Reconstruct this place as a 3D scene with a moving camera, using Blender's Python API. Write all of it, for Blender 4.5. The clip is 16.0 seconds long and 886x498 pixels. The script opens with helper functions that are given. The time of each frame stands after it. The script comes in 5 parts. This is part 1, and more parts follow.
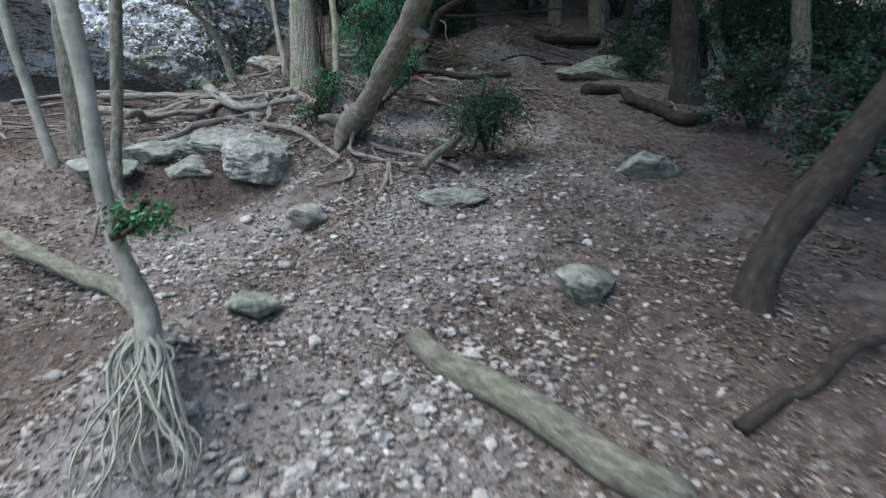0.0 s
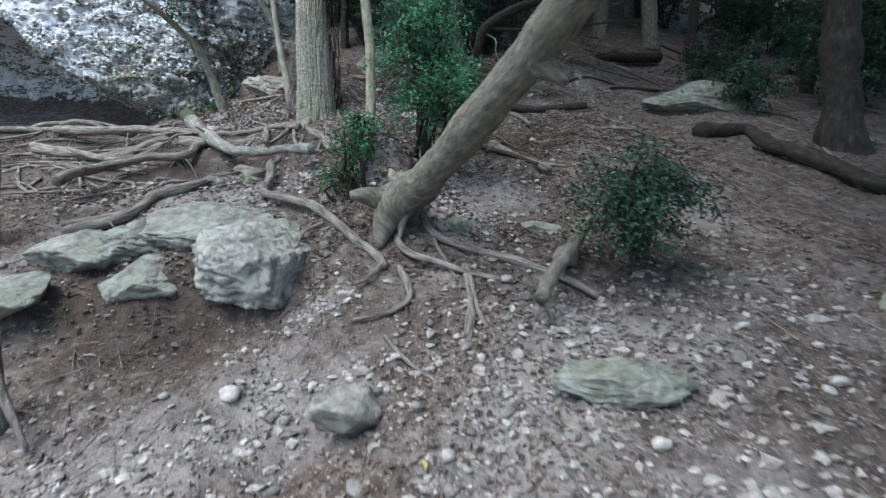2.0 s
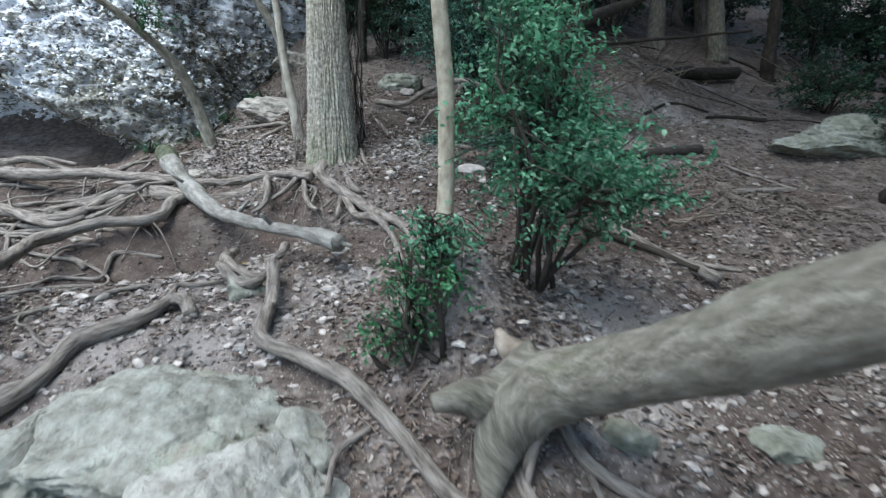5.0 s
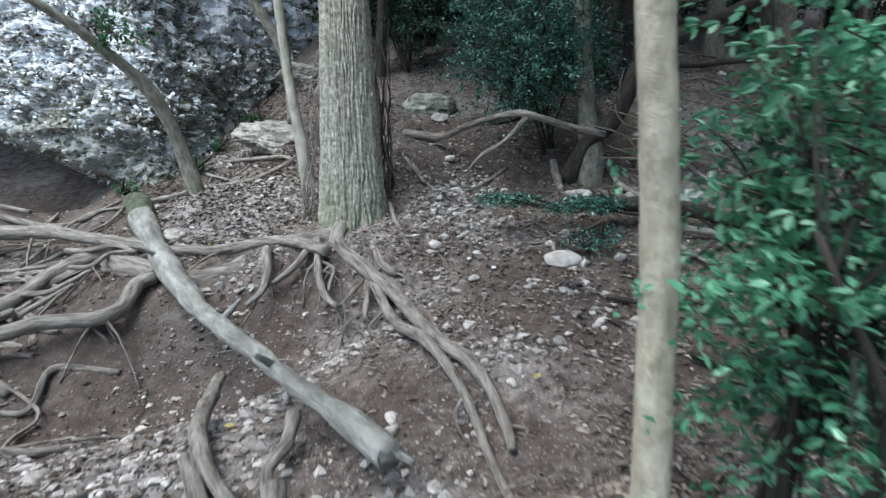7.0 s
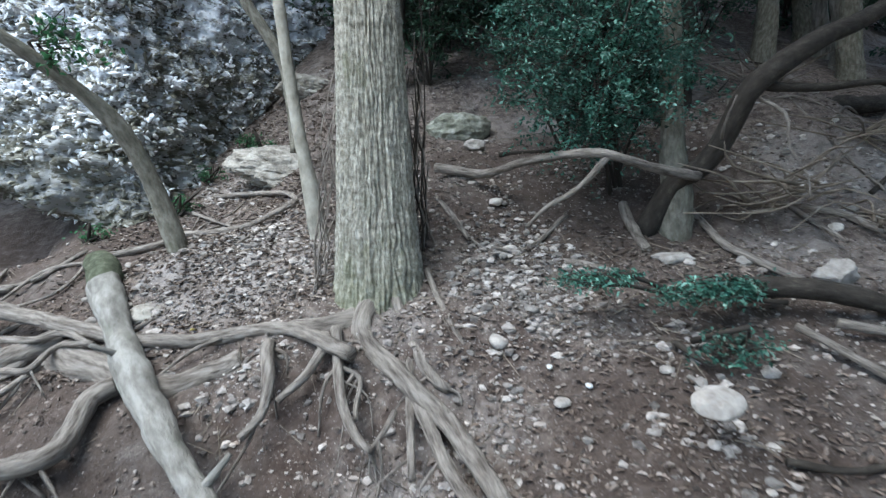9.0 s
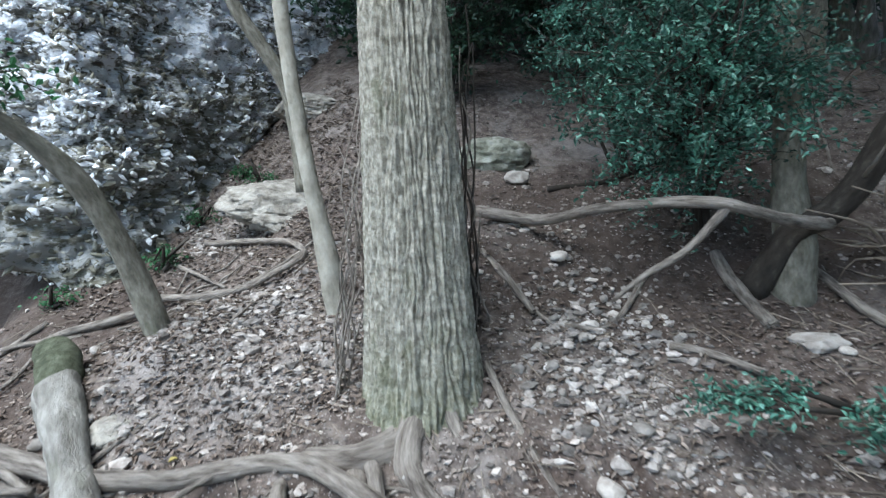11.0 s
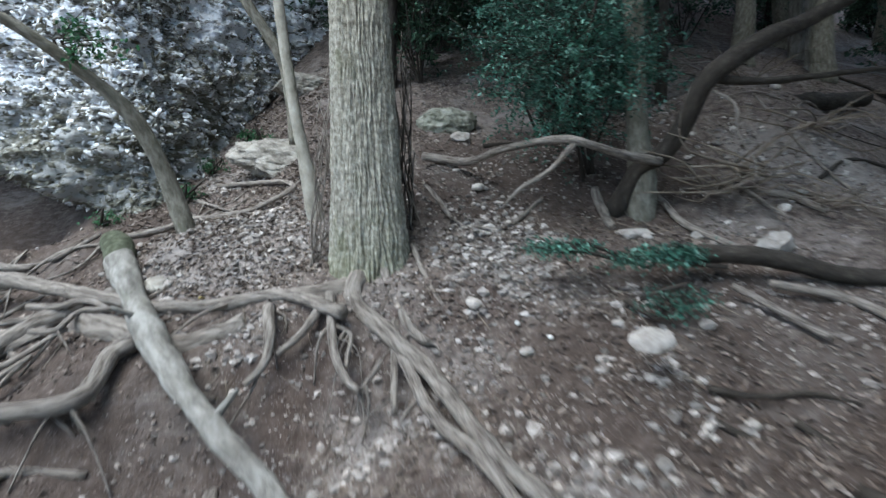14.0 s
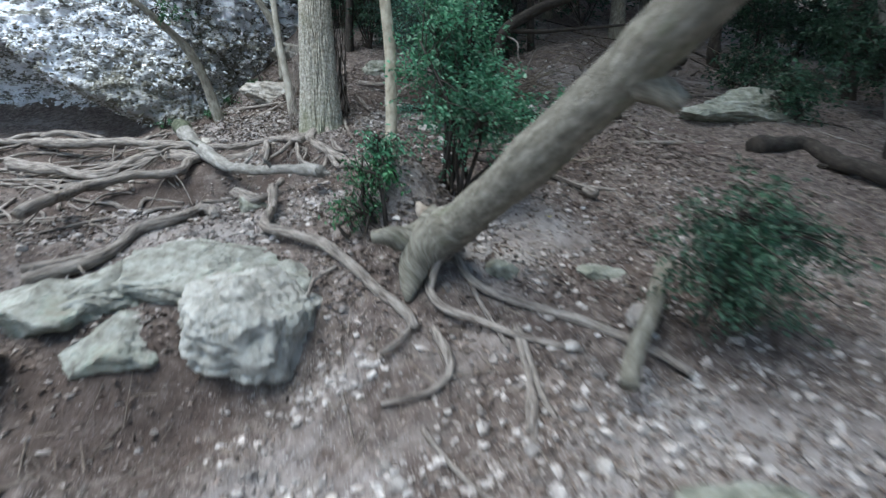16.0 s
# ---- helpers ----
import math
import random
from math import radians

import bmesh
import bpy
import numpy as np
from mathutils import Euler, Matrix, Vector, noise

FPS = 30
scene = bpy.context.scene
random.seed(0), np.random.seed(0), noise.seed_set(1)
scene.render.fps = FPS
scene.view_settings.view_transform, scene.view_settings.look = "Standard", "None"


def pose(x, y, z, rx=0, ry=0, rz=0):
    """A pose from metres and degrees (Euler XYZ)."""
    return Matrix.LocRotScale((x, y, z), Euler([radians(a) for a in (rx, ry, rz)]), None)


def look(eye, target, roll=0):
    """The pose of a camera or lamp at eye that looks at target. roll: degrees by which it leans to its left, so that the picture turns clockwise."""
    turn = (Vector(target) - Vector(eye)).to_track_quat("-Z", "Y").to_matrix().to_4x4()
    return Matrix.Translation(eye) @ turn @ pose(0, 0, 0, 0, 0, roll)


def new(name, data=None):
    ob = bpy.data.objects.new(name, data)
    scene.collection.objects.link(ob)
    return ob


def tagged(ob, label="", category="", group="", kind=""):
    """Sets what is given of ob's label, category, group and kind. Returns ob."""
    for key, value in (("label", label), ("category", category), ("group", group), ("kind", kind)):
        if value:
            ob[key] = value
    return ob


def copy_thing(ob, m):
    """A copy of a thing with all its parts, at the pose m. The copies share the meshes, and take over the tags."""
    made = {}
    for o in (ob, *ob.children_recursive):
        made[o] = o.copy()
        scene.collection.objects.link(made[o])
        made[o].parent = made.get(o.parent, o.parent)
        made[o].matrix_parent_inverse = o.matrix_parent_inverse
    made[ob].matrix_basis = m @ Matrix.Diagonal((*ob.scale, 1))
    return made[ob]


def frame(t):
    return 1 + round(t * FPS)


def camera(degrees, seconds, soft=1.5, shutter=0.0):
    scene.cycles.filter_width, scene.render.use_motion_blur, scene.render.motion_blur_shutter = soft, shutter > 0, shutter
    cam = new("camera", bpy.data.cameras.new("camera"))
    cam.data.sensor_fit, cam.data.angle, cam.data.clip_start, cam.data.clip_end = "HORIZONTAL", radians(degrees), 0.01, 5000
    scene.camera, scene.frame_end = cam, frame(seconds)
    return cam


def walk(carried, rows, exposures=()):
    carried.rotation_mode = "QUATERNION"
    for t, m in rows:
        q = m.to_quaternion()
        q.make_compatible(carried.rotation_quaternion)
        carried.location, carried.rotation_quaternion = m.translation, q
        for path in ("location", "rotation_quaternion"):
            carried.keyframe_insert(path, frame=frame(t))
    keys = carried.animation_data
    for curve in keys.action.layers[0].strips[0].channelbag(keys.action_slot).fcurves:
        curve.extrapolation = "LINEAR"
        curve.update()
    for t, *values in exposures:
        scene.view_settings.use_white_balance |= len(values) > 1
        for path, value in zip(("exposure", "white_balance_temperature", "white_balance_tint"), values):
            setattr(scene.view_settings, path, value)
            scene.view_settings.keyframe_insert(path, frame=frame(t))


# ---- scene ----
cam = camera(82, 16.0, 1.3, 0.5)
PATH = [
    (0, look((0.000, 0.000, 1.500), (0.577, 1.896, 1.235), -1.37)),
    (0.5, look((-0.000, 0.431, 1.636), (0.580, 2.328, 1.381), -1.61)),
    (1, look((-0.014, 0.899, 1.789), (0.571, 2.796, 1.538), -1.61)),
    (1.5, look((-0.027, 1.371, 1.943), (0.559, 3.267, 1.695), -1.47)),
    (2, look((-0.033, 1.761, 2.068), (0.555, 3.658, 1.831), -1.35)),
    (2.5, look((-0.031, 2.041, 2.157), (0.557, 3.939, 1.924), -1.35)),
    (3, look((-0.032, 2.296, 2.237), (0.556, 4.193, 2.009), -1.36)),
    (3.5, look((-0.038, 2.518, 2.312), (0.549, 4.416, 2.086), -1.27)),
    (4, look((-0.040, 2.751, 2.398), (0.547, 4.649, 2.167), -1.16)),
    (4.2, look((-0.036, 2.848, 2.432), (0.549, 4.746, 2.204), -1.36)),
    (6.3, look((-0.042, 3.922, 2.891), (0.545, 5.819, 2.647), -0.70)),
    (6.5, look((-0.036, 4.041, 2.934), (0.547, 5.938, 2.688), -0.82)),
    (7, look((-0.029, 4.344, 3.038), (0.547, 6.244, 2.796), -1.03)),
    (7.5, look((-0.033, 4.552, 3.113), (0.544, 6.450, 2.863), -1.24)),
    (8, look((-0.045, 4.758, 3.192), (0.536, 6.655, 2.940), -1.20)),
    (8.5, look((-0.045, 4.970, 3.264), (0.537, 6.867, 3.020), -1.23)),
    (9, look((-0.049, 5.185, 3.353), (0.534, 7.082, 3.102), -1.23)),
    (9.2, look((-0.051, 5.270, 3.394), (0.531, 7.167, 3.137), -1.03)),
    (11.3, look((-0.073, 5.985, 3.617), (0.516, 7.883, 3.391), -2.62)),
    (11.5, look((-0.067, 6.060, 3.656), (0.512, 7.959, 3.416), -2.28)),
    (12, look((-0.078, 6.220, 3.726), (0.508, 8.117, 3.486), -1.86)),
    (12.5, look((-0.064, 6.380, 3.717), (0.510, 8.288, 3.541), -1.11)),
    (13, look((-0.072, 6.199, 3.720), (0.500, 8.101, 3.482), -2.28)),
    (13.5, look((-0.087, 5.555, 3.473), (0.499, 7.454, 3.245), -1.86)),
    (14, look((-0.062, 4.895, 3.246), (0.528, 6.791, 3.007), -1.29)),
    (14.5, look((-0.070, 4.276, 3.006), (0.526, 6.172, 2.779), -1.18)),
    (15, look((-0.038, 3.647, 2.748), (0.544, 5.548, 2.521), -1.41)),
    (15.5, look((-0.054, 2.985, 2.497), (0.539, 4.882, 2.269), -1.37)),
    (16, look((-0.053, 2.305, 2.239), (0.539, 4.200, 2.004), -1.52)),
]

walk(cam, PATH, [(0, 1.62, 6050, 3), (2.5, 1.92, 6050, 3), (3.5, 2.04, 6050, 3), (7, 2.2, 6050, 2), (9, 2.30, 6000, 2), (12.3, 2.38, 6000, 2), (13, 2.22, 6000, 2), (13.6, 2.12, 6000, 2), (14.1, 2.12, 6050, 2), (14.8, 2.34, 6050, 2), (15.3, 2.28, 6050, 3), (16, 2.06, 6050, 3)])

# world, sun
world = bpy.data.worlds.new("overcast_sky")
scene.world = world
world.use_nodes = True
wn = world.node_tree
sky = wn.nodes.new("ShaderNodeTexSky")
sky.sky_type, sky.sun_disc = "NISHITA", False
sky.sun_elevation, sky.sun_rotation = radians(58), radians(-60)
sky.air_density, sky.dust_density, sky.ozone_density = 1.0, 2.0, 1.0
wn.links.new(sky.outputs[0], wn.nodes["Background"].inputs[0])
wn.nodes["Background"].inputs[1].default_value = 0.10
sun = new("sun", bpy.data.lights.new("sun", "SUN"))
sun.data.energy, sun.data.angle, sun.data.color = 1.5, radians(45), (1.0, 0.98, 0.95)
sun.matrix_world = look((-4.5, 1.5, 12), (0, 5, 2))


# noise and the lie of the land
def hashed(i, j, k, s):
    n = (i * 374761393 + j * 668265263 + k * 1442695041 + s * 1274126177) & 0xFFFFFFFF
    n = ((n ^ (n >> 13)) * 1274126177) & 0xFFFFFFFF
    n = ((n ^ (n >> 15)) * 2246822519) & 0xFFFFFFFF
    return ((n ^ (n >> 16)) & 0xFFFFFF) / 16777216.0


def noise3(p, seed=0):
    """Smooth value noise, 0 to 1, at rows of x, y, z."""
    p = np.asarray(p, float)
    f = np.floor(p)
    i = f.astype(np.int64)
    u = p - f
    u = u * u * (3 - 2 * u)
    out = 0
    for a in (0, 1):
        for b in (0, 1):
            for c in (0, 1):
                w = (u[:, 0] if a else 1 - u[:, 0]) * (u[:, 1] if b else 1 - u[:, 1]) * (u[:, 2] if c else 1 - u[:, 2])
                out = out + w * hashed(i[:, 0] + a, i[:, 1] + b, i[:, 2] + c, seed)
    return out


def fbm(p, octaves=4, seed=0):
    p = np.asarray(p, float)
    total, size, norm = 0, 1.0, 0
    for o in range(octaves):
        total = total + size * noise3(p * 2.03**o + 17.3 * o, seed + o)
        norm += size
        size *= 0.5
    return total / norm


def sig(v):
    return 1 / (1 + np.exp(-np.clip(v, -40, 40)))


def dome(x, y, cx, cy, rx, ry):
    return np.exp(-(((x - cx) / rx) ** 2) - ((y - cy) / ry) ** 2)


def height(x, y):
    """The hillside: a slope up along y with the hollow under the cliff, the root bank and the ledge."""
    up = 30 * np.tanh(y / 30)
    z = 0.405 * up + 0.52 * np.tanh(x / 4) - 0.05
    z = z - 0.42 * sig((y - 6.3) / 0.22) * sig(-(x - 0.05) / 0.2)
    z = z - 0.17 * dome(x, y, 0.35, 6.75, 0.7, 0.5) - 0.17 * dome(x, y, -0.1, 3.7, 0.95, 0.55)
    z = z - 0.12 * dome(x, y, 1.6, 7.6, 1.4, 0.5) + 0.05 * dome(x, y, 0.0, 5.1, 0.8, 0.5)
    z = z + 0.35 * sig((y - 9.6) / 0.5) * sig((x + 0.4) / 0.4)
    z = z + 0.16 * dome(x, y, -0.65, 8.3, 0.5, 0.45) + 0.36 * dome(x, y, 0.56, 5.0, 0.24, 0.3)
    z = z - 0.15 * sig((4.48 - y) / 0.05) * sig((0.10 - x) / 0.08) * sig((y - 3.3) / 0.3)
    z = z + 0.13 * sig((y - 7.2) / 0.05) * sig((0.15 - x) / 0.08) * sig((x + 1.5) / 0.2) * sig((8.3 - y) / 0.3)
    z = z + 0.30 * dome(x, y, -0.5, 1.9, 0.26, 0.22)
    z = z + 0.42 * np.log1p(np.exp(np.clip((np.minimum(y, 45) - 11.5) / 0.8, -30, 80))) * 0.8 * sig((x + 2) / 1.0)
    z = z + 0.42 * dome(x, y, 3.45, 8.1, 1.0, 0.6)
    z = z - 0.20 * dome(x, y, -0.6, 6.86, 1.1, 0.26) - 0.11 * dome(x, y, -0.38, 4.30, 0.42, 0.15) - 0.12 * dome(x, y, 1.55, 6.0, 0.45, 0.3)
    return z


def ground(x, y):
    """Height with the unevenness of trodden, stony soil."""
    x, y = np.atleast_1d(np.asarray(x, float)), np.atleast_1d(np.asarray(y, float))
    p = np.c_[x, y, 0 * x]
    near = sig((22 - np.hypot(x, y - 5)) / 3)
    z = height(x, y) + near * (0.16 * (fbm(p * 1.7, 3, 3) - 0.5) + 0.055 * (fbm(p * 7, 3, 9) - 0.5) + 0.03 * (fbm(p * 24, 2, 21) - 0.5))
    z = z + 0.13 * dome(x, y, -2.9, 8.95, 1.2, 0.22) - 0.6 * sig((y - 9.22) / 0.05) * sig(-(x + 1.8) / 0.10) * sig((13 - y) / 0.3)
    return z + (1 - near) * 2.5 * (fbm(p * 0.06, 3, 5) - 0.5)


# where pale rubble lies on the soil, and where bare dark soil and shade are painted as one dark tone: x, y, reach
PALE = [(-0.6, 5.9, 0.25), (-0.9, 5.65, 0.2), (-0.3, 6.0, 0.16), (-0.15, 5.35, 0.12), (0.2, 5.5, 0.14), (0.5, 4.9, 0.12), (0.9, 4.55, 0.16), (-0.55, 3.1, 0.25), (0.6, 3.15, 0.2), (-0.6, 3.65, 0.25), (-0.95, 3.5, 0.22), (1.1, 5.0, 0.2), (1.3, 4.7, 0.18), (0.05, 1.15, 0.3), (0.3, 1.5, 0.3), (-0.2, 1.6, 0.25), (2.9, 7.6, 0.25), (3.4, 7.3, 0.22), (2.6, 8.4, 0.2), (-0.35, 5.25, 0.14), (-0.7, 5.35, 0.15), (-0.2, 6.35, 0.12), (0.3, 1.25, 0.4), (-0.35, 1.25, 0.35), (0.7, 1.6, 0.25), (-0.61, 7.85, 0.16), (-0.28, 7.94, 0.18), (-0.17, 8.23, 0.16), (-0.28, 7.33, 0.12), (1.05, 7.47, 0.2), (0.93, 7.10, 0.15), (0.61, 6.79, 0.14), (1.15, 6.28, 0.12), (1.30, 6.72, 0.14), (-0.74, 6.41, 0.2), (-0.92, 6.38, 0.15), (0.20, 6.69, 0.12), (0.69, 5.98, 0.14), (0.14, 3.80, 0.2), (0.14, 4.20, 0.12), (0.82, 3.36, 0.2), (1.12, 3.53, 0.2), (1.38, 3.32, 0.2), (0.18, 1.65, 0.34), (0.54, 2.26, 0.28), (-0.51, 1.72, 0.3), (-0.14, 3.87, 0.25), (1.04, 2.60, 0.25), (-0.66, 8.11, 0.16), (-0.26, 8.49, 0.2), (-0.50, 9.51, 0.2), (0.15, 7.98, 0.14), (1.10, 7.64, 0.16), (1.06, 7.39, 0.16), (-0.97, 11.09, 0.2)]
# dark earth, plus shade under bushes, bank and cliff put into the soil colour
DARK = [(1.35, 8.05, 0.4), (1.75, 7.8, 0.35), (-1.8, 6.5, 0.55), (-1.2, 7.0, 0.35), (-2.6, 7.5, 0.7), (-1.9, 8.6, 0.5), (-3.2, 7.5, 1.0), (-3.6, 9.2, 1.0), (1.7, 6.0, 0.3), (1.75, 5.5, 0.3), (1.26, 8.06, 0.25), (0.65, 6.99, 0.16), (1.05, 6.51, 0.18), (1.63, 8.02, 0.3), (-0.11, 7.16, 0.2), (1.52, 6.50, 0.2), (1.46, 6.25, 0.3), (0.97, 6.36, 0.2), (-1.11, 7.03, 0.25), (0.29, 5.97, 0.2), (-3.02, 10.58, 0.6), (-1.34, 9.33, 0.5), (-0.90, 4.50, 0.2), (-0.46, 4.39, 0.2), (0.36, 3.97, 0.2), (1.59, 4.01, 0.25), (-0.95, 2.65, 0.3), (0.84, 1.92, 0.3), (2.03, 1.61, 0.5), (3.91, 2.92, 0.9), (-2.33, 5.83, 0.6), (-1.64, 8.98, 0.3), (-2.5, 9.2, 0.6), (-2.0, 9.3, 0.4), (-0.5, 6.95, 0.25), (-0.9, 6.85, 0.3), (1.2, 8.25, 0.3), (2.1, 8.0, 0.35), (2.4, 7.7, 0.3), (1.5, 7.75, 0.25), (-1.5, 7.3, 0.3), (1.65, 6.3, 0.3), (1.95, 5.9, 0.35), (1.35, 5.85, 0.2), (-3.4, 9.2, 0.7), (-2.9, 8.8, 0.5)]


def soil_tone(x, y):
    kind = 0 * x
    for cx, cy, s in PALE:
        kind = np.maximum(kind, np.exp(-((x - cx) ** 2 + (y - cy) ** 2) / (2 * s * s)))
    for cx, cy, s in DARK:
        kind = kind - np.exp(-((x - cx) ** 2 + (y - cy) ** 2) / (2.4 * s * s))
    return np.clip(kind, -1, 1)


def on(x, y, up=0.0):
    return Vector((x, y, float(ground(x, y)[0]) + up))


# building helpers
def mesh_of(name, verts, faces, material, smooth=True, uv=None, girth=None):
    me = bpy.data.meshes.new(name)
    me.from_pydata(np.asarray(verts).tolist(), [], [list(f) for f in faces] if isinstance(faces, list) else faces.tolist())
    me.materials.append(material)
    if smooth:
        me.polygons.foreach_set("use_smooth", np.ones(len(me.polygons), bool))
    if uv is not None:
        layer = me.uv_layers.new(name="UVMap")
        loops = np.empty(len(me.loops), np.int32)
        me.loops.foreach_get("vertex_index", loops)
        flat = np.asarray(uv, np.float32)[loops]
        if girth is not None:
            count = np.empty(len(me.polygons), np.int32)
            me.polygons.foreach_get("loop_total", count)
            quads = 4 * int((count == 4).sum()) if (count[: int((count == 4).sum())] == 4).all() else 0
            u, g = flat[:quads, 0].reshape(-1, 4), np.asarray(girth, np.float32)[loops[:quads]].reshape(-1, 4)
            flat[:quads, 0] = (u + g * ((u.max(1, keepdims=True) - u) > 0.5 * g)).ravel()
        layer.data.foreach_set("uv", flat.ravel())
    me.update()
    return me


def thing(name, me, label, category, group="", kind=""):
    return tagged(new(name, me), label, category, group, kind)


def part(name, me, parent, label=""):
    ob = new(name, me)
    ob.parent = parent
    return tagged(ob, label)


def group_of(name, label, category, at=(0, 0, 0), group=""):
    ob = new(name)
    ob.location = at
    ob.empty_display_size = 0.1
    bpy.context.view_layer.update()
    return tagged(ob, label, category, group)


def put(name, me, parent, label=""):
    """A part whose mesh is given in world places, under a thing whose base is elsewhere."""
    ob = part(name, me, parent, label)
    ob.matrix_parent_inverse = Matrix.Translation(parent.location).inverted()
    return ob


def spline(points, step=0.05):
    """A smooth line through points, with a row about every step metres."""
    p = np.array(points, float)
    p = np.r_[[2 * p[0] - p[1]], p, [2 * p[-1] - p[-2]]]
    out, where = [], []
    for n in range(1, len(p) - 2):
        a, b, c, d = p[n - 1 : n + 3]
        count = max(2, int(np.linalg.norm(c - b) / step))
        for u in np.arange(count) / count:
            out.append(0.5 * (2 * b + (c - a) * u + (2 * a - 5 * b + 4 * c - d) * u * u + (3 * b - a - 3 * c + d) * u**3))
            where.append(n - 1 + u)
    out.append(p[-2])
    where.append(len(p) - 3)
    return np.array(out), np.array(where) / (len(p) - 3)


def tube(points, radii, sides=10, step=0.05, rough=0.18, seed=0, knots=0.0):
    """Verts, faces, uv of a limb through points. radii: from first to last point."""
    line, where = spline(points, step)
    rad = np.interp(where, np.linspace(0, 1, len(radii)), radii)
    line = line + (np.c_[[fbm(line * 4 + 9 * k, 2, seed + k) for k in range(3)]].T - 0.5) * (rad[:, None] * rough * 5)
    ahead = np.gradient(line, axis=0)
    ahead /= np.linalg.norm(ahead, axis=1)[:, None] + 1e-9
    side = np.cross(ahead[0], (0.3, 0.2, 1))
    verts, uv = [], []
    along = np.r_[0, np.cumsum(np.linalg.norm(np.diff(line, axis=0), axis=1))]
    angles = np.arange(sides) * 2 * np.pi / sides
    for n in range(len(line)):
        side = side - ahead[n] * (side @ ahead[n])
        side /= np.linalg.norm(side) + 1e-9
        other = np.cross(ahead[n], side)
        ring = np.cos(angles)[:, None] * side + np.sin(angles)[:, None] * other
        verts.append(line[n] + ring * rad[n])
        uv.append(np.c_[angles * rad[n], np.full(sides, along[n])])
    verts = np.concatenate(verts)
    centre = np.repeat(line, sides, axis=0)
    size = np.repeat(rad, sides)
    bump = fbm(verts / max(rad.mean(), 0.004) * 0.8, 3, seed + 40) - 0.5
    verts = centre + (verts - centre) * (1 + rough * 2 * bump)[:, None]
    if knots:
        swell = np.clip(noise3(np.c_[along * 3, 0 * along, 0 * along + seed], seed) - 0.6, 0, 1) * knots * 2.5
        verts = centre + (verts - centre) * (1 + np.repeat(swell, sides))[:, None]
    faces = []
    for n in range(len(line) - 1):
        for k in range(sides):
            a, b = n * sides + k, n * sides + (k + 1) % sides
            faces.append((a, b, b + sides, a + sides))
    faces.append(tuple(range(sides))[::-1])
    faces.append(tuple(range((len(line) - 1) * sides, len(line) * sides)))
    return verts, faces, np.concatenate(uv)


def joined(pieces):
    """Several (verts, faces, uv) in one."""
    verts, faces, uvs, base = [], [], [], 0
    for v, f, u in pieces:
        verts.append(v)
        uvs.append(u)
        faces += [tuple(i + base for i in face) for face in f]
        base += len(v)
    return np.concatenate(verts), faces, np.concatenate(uvs)


def limb(name, points, radii, material, **more):
    v, f, u = tube(points, radii, **more)
    sides = more.get("sides", 10)
    return mesh_of(name, v, f, material, True, u, np.repeat(u[1::sides, 0] * sides, sides))


def leaf_mesh(name, places, length, width, material, seed=0, droop=0.3, flat=0.0):
    """Many small folded leaves at rows of places, in one mesh. flat: how far they lie level."""
    rng = np.random.default_rng(seed)
    n = len(places)
    ahead = rng.normal(size=(n, 3))
    ahead[:, 2] = ahead[:, 2] * (1 - flat) - droop
    ahead /= np.linalg.norm(ahead, axis=1)[:, None]
    up = rng.normal(size=(n, 3)) * (1 - flat * 0.8) + (0, 0, 0.6 + flat)
    side = np.cross(ahead, up)
    side /= np.linalg.norm(side, axis=1)[:, None] + 1e-9
    normal = np.cross(side, ahead)
    size = length * rng.uniform(0.6, 1.25, (n, 1))
    wide = width * rng.uniform(0.7, 1.2, (n, 1))
    p = np.asarray(places)
    fold = rng.uniform(0.05, 0.35, (n, 1)) * wide
    verts = np.stack([p, p + ahead * size * 0.33 + side * wide * 0.5 + normal * fold, p + ahead * size * 0.75 + side * wide * 0.36 + normal * fold * 0.7,
                      p + ahead * size - normal * size * 0.12, p + ahead * size * 0.75 - side * wide * 0.36 + normal * fold * 0.7,
                      p + ahead * size * 0.33 - side * wide * 0.5 + normal * fold], 1).reshape(-1, 3)
    base = np.arange(n)[:, None] * 6
    faces = np.concatenate([base + (0, 1, 2, 3), base + (0, 3, 4, 5)])
    return mesh_of(name, verts, faces, material, False)


ICO = bmesh.new()
bmesh.ops.create_icosphere(ICO, subdivisions=1, radius=1)
ICO_V = np.array([v.co[:] for v in ICO.verts])
ICO_F = np.array([[v.index for v in f.verts] for f in ICO.faces])
ICO.free()


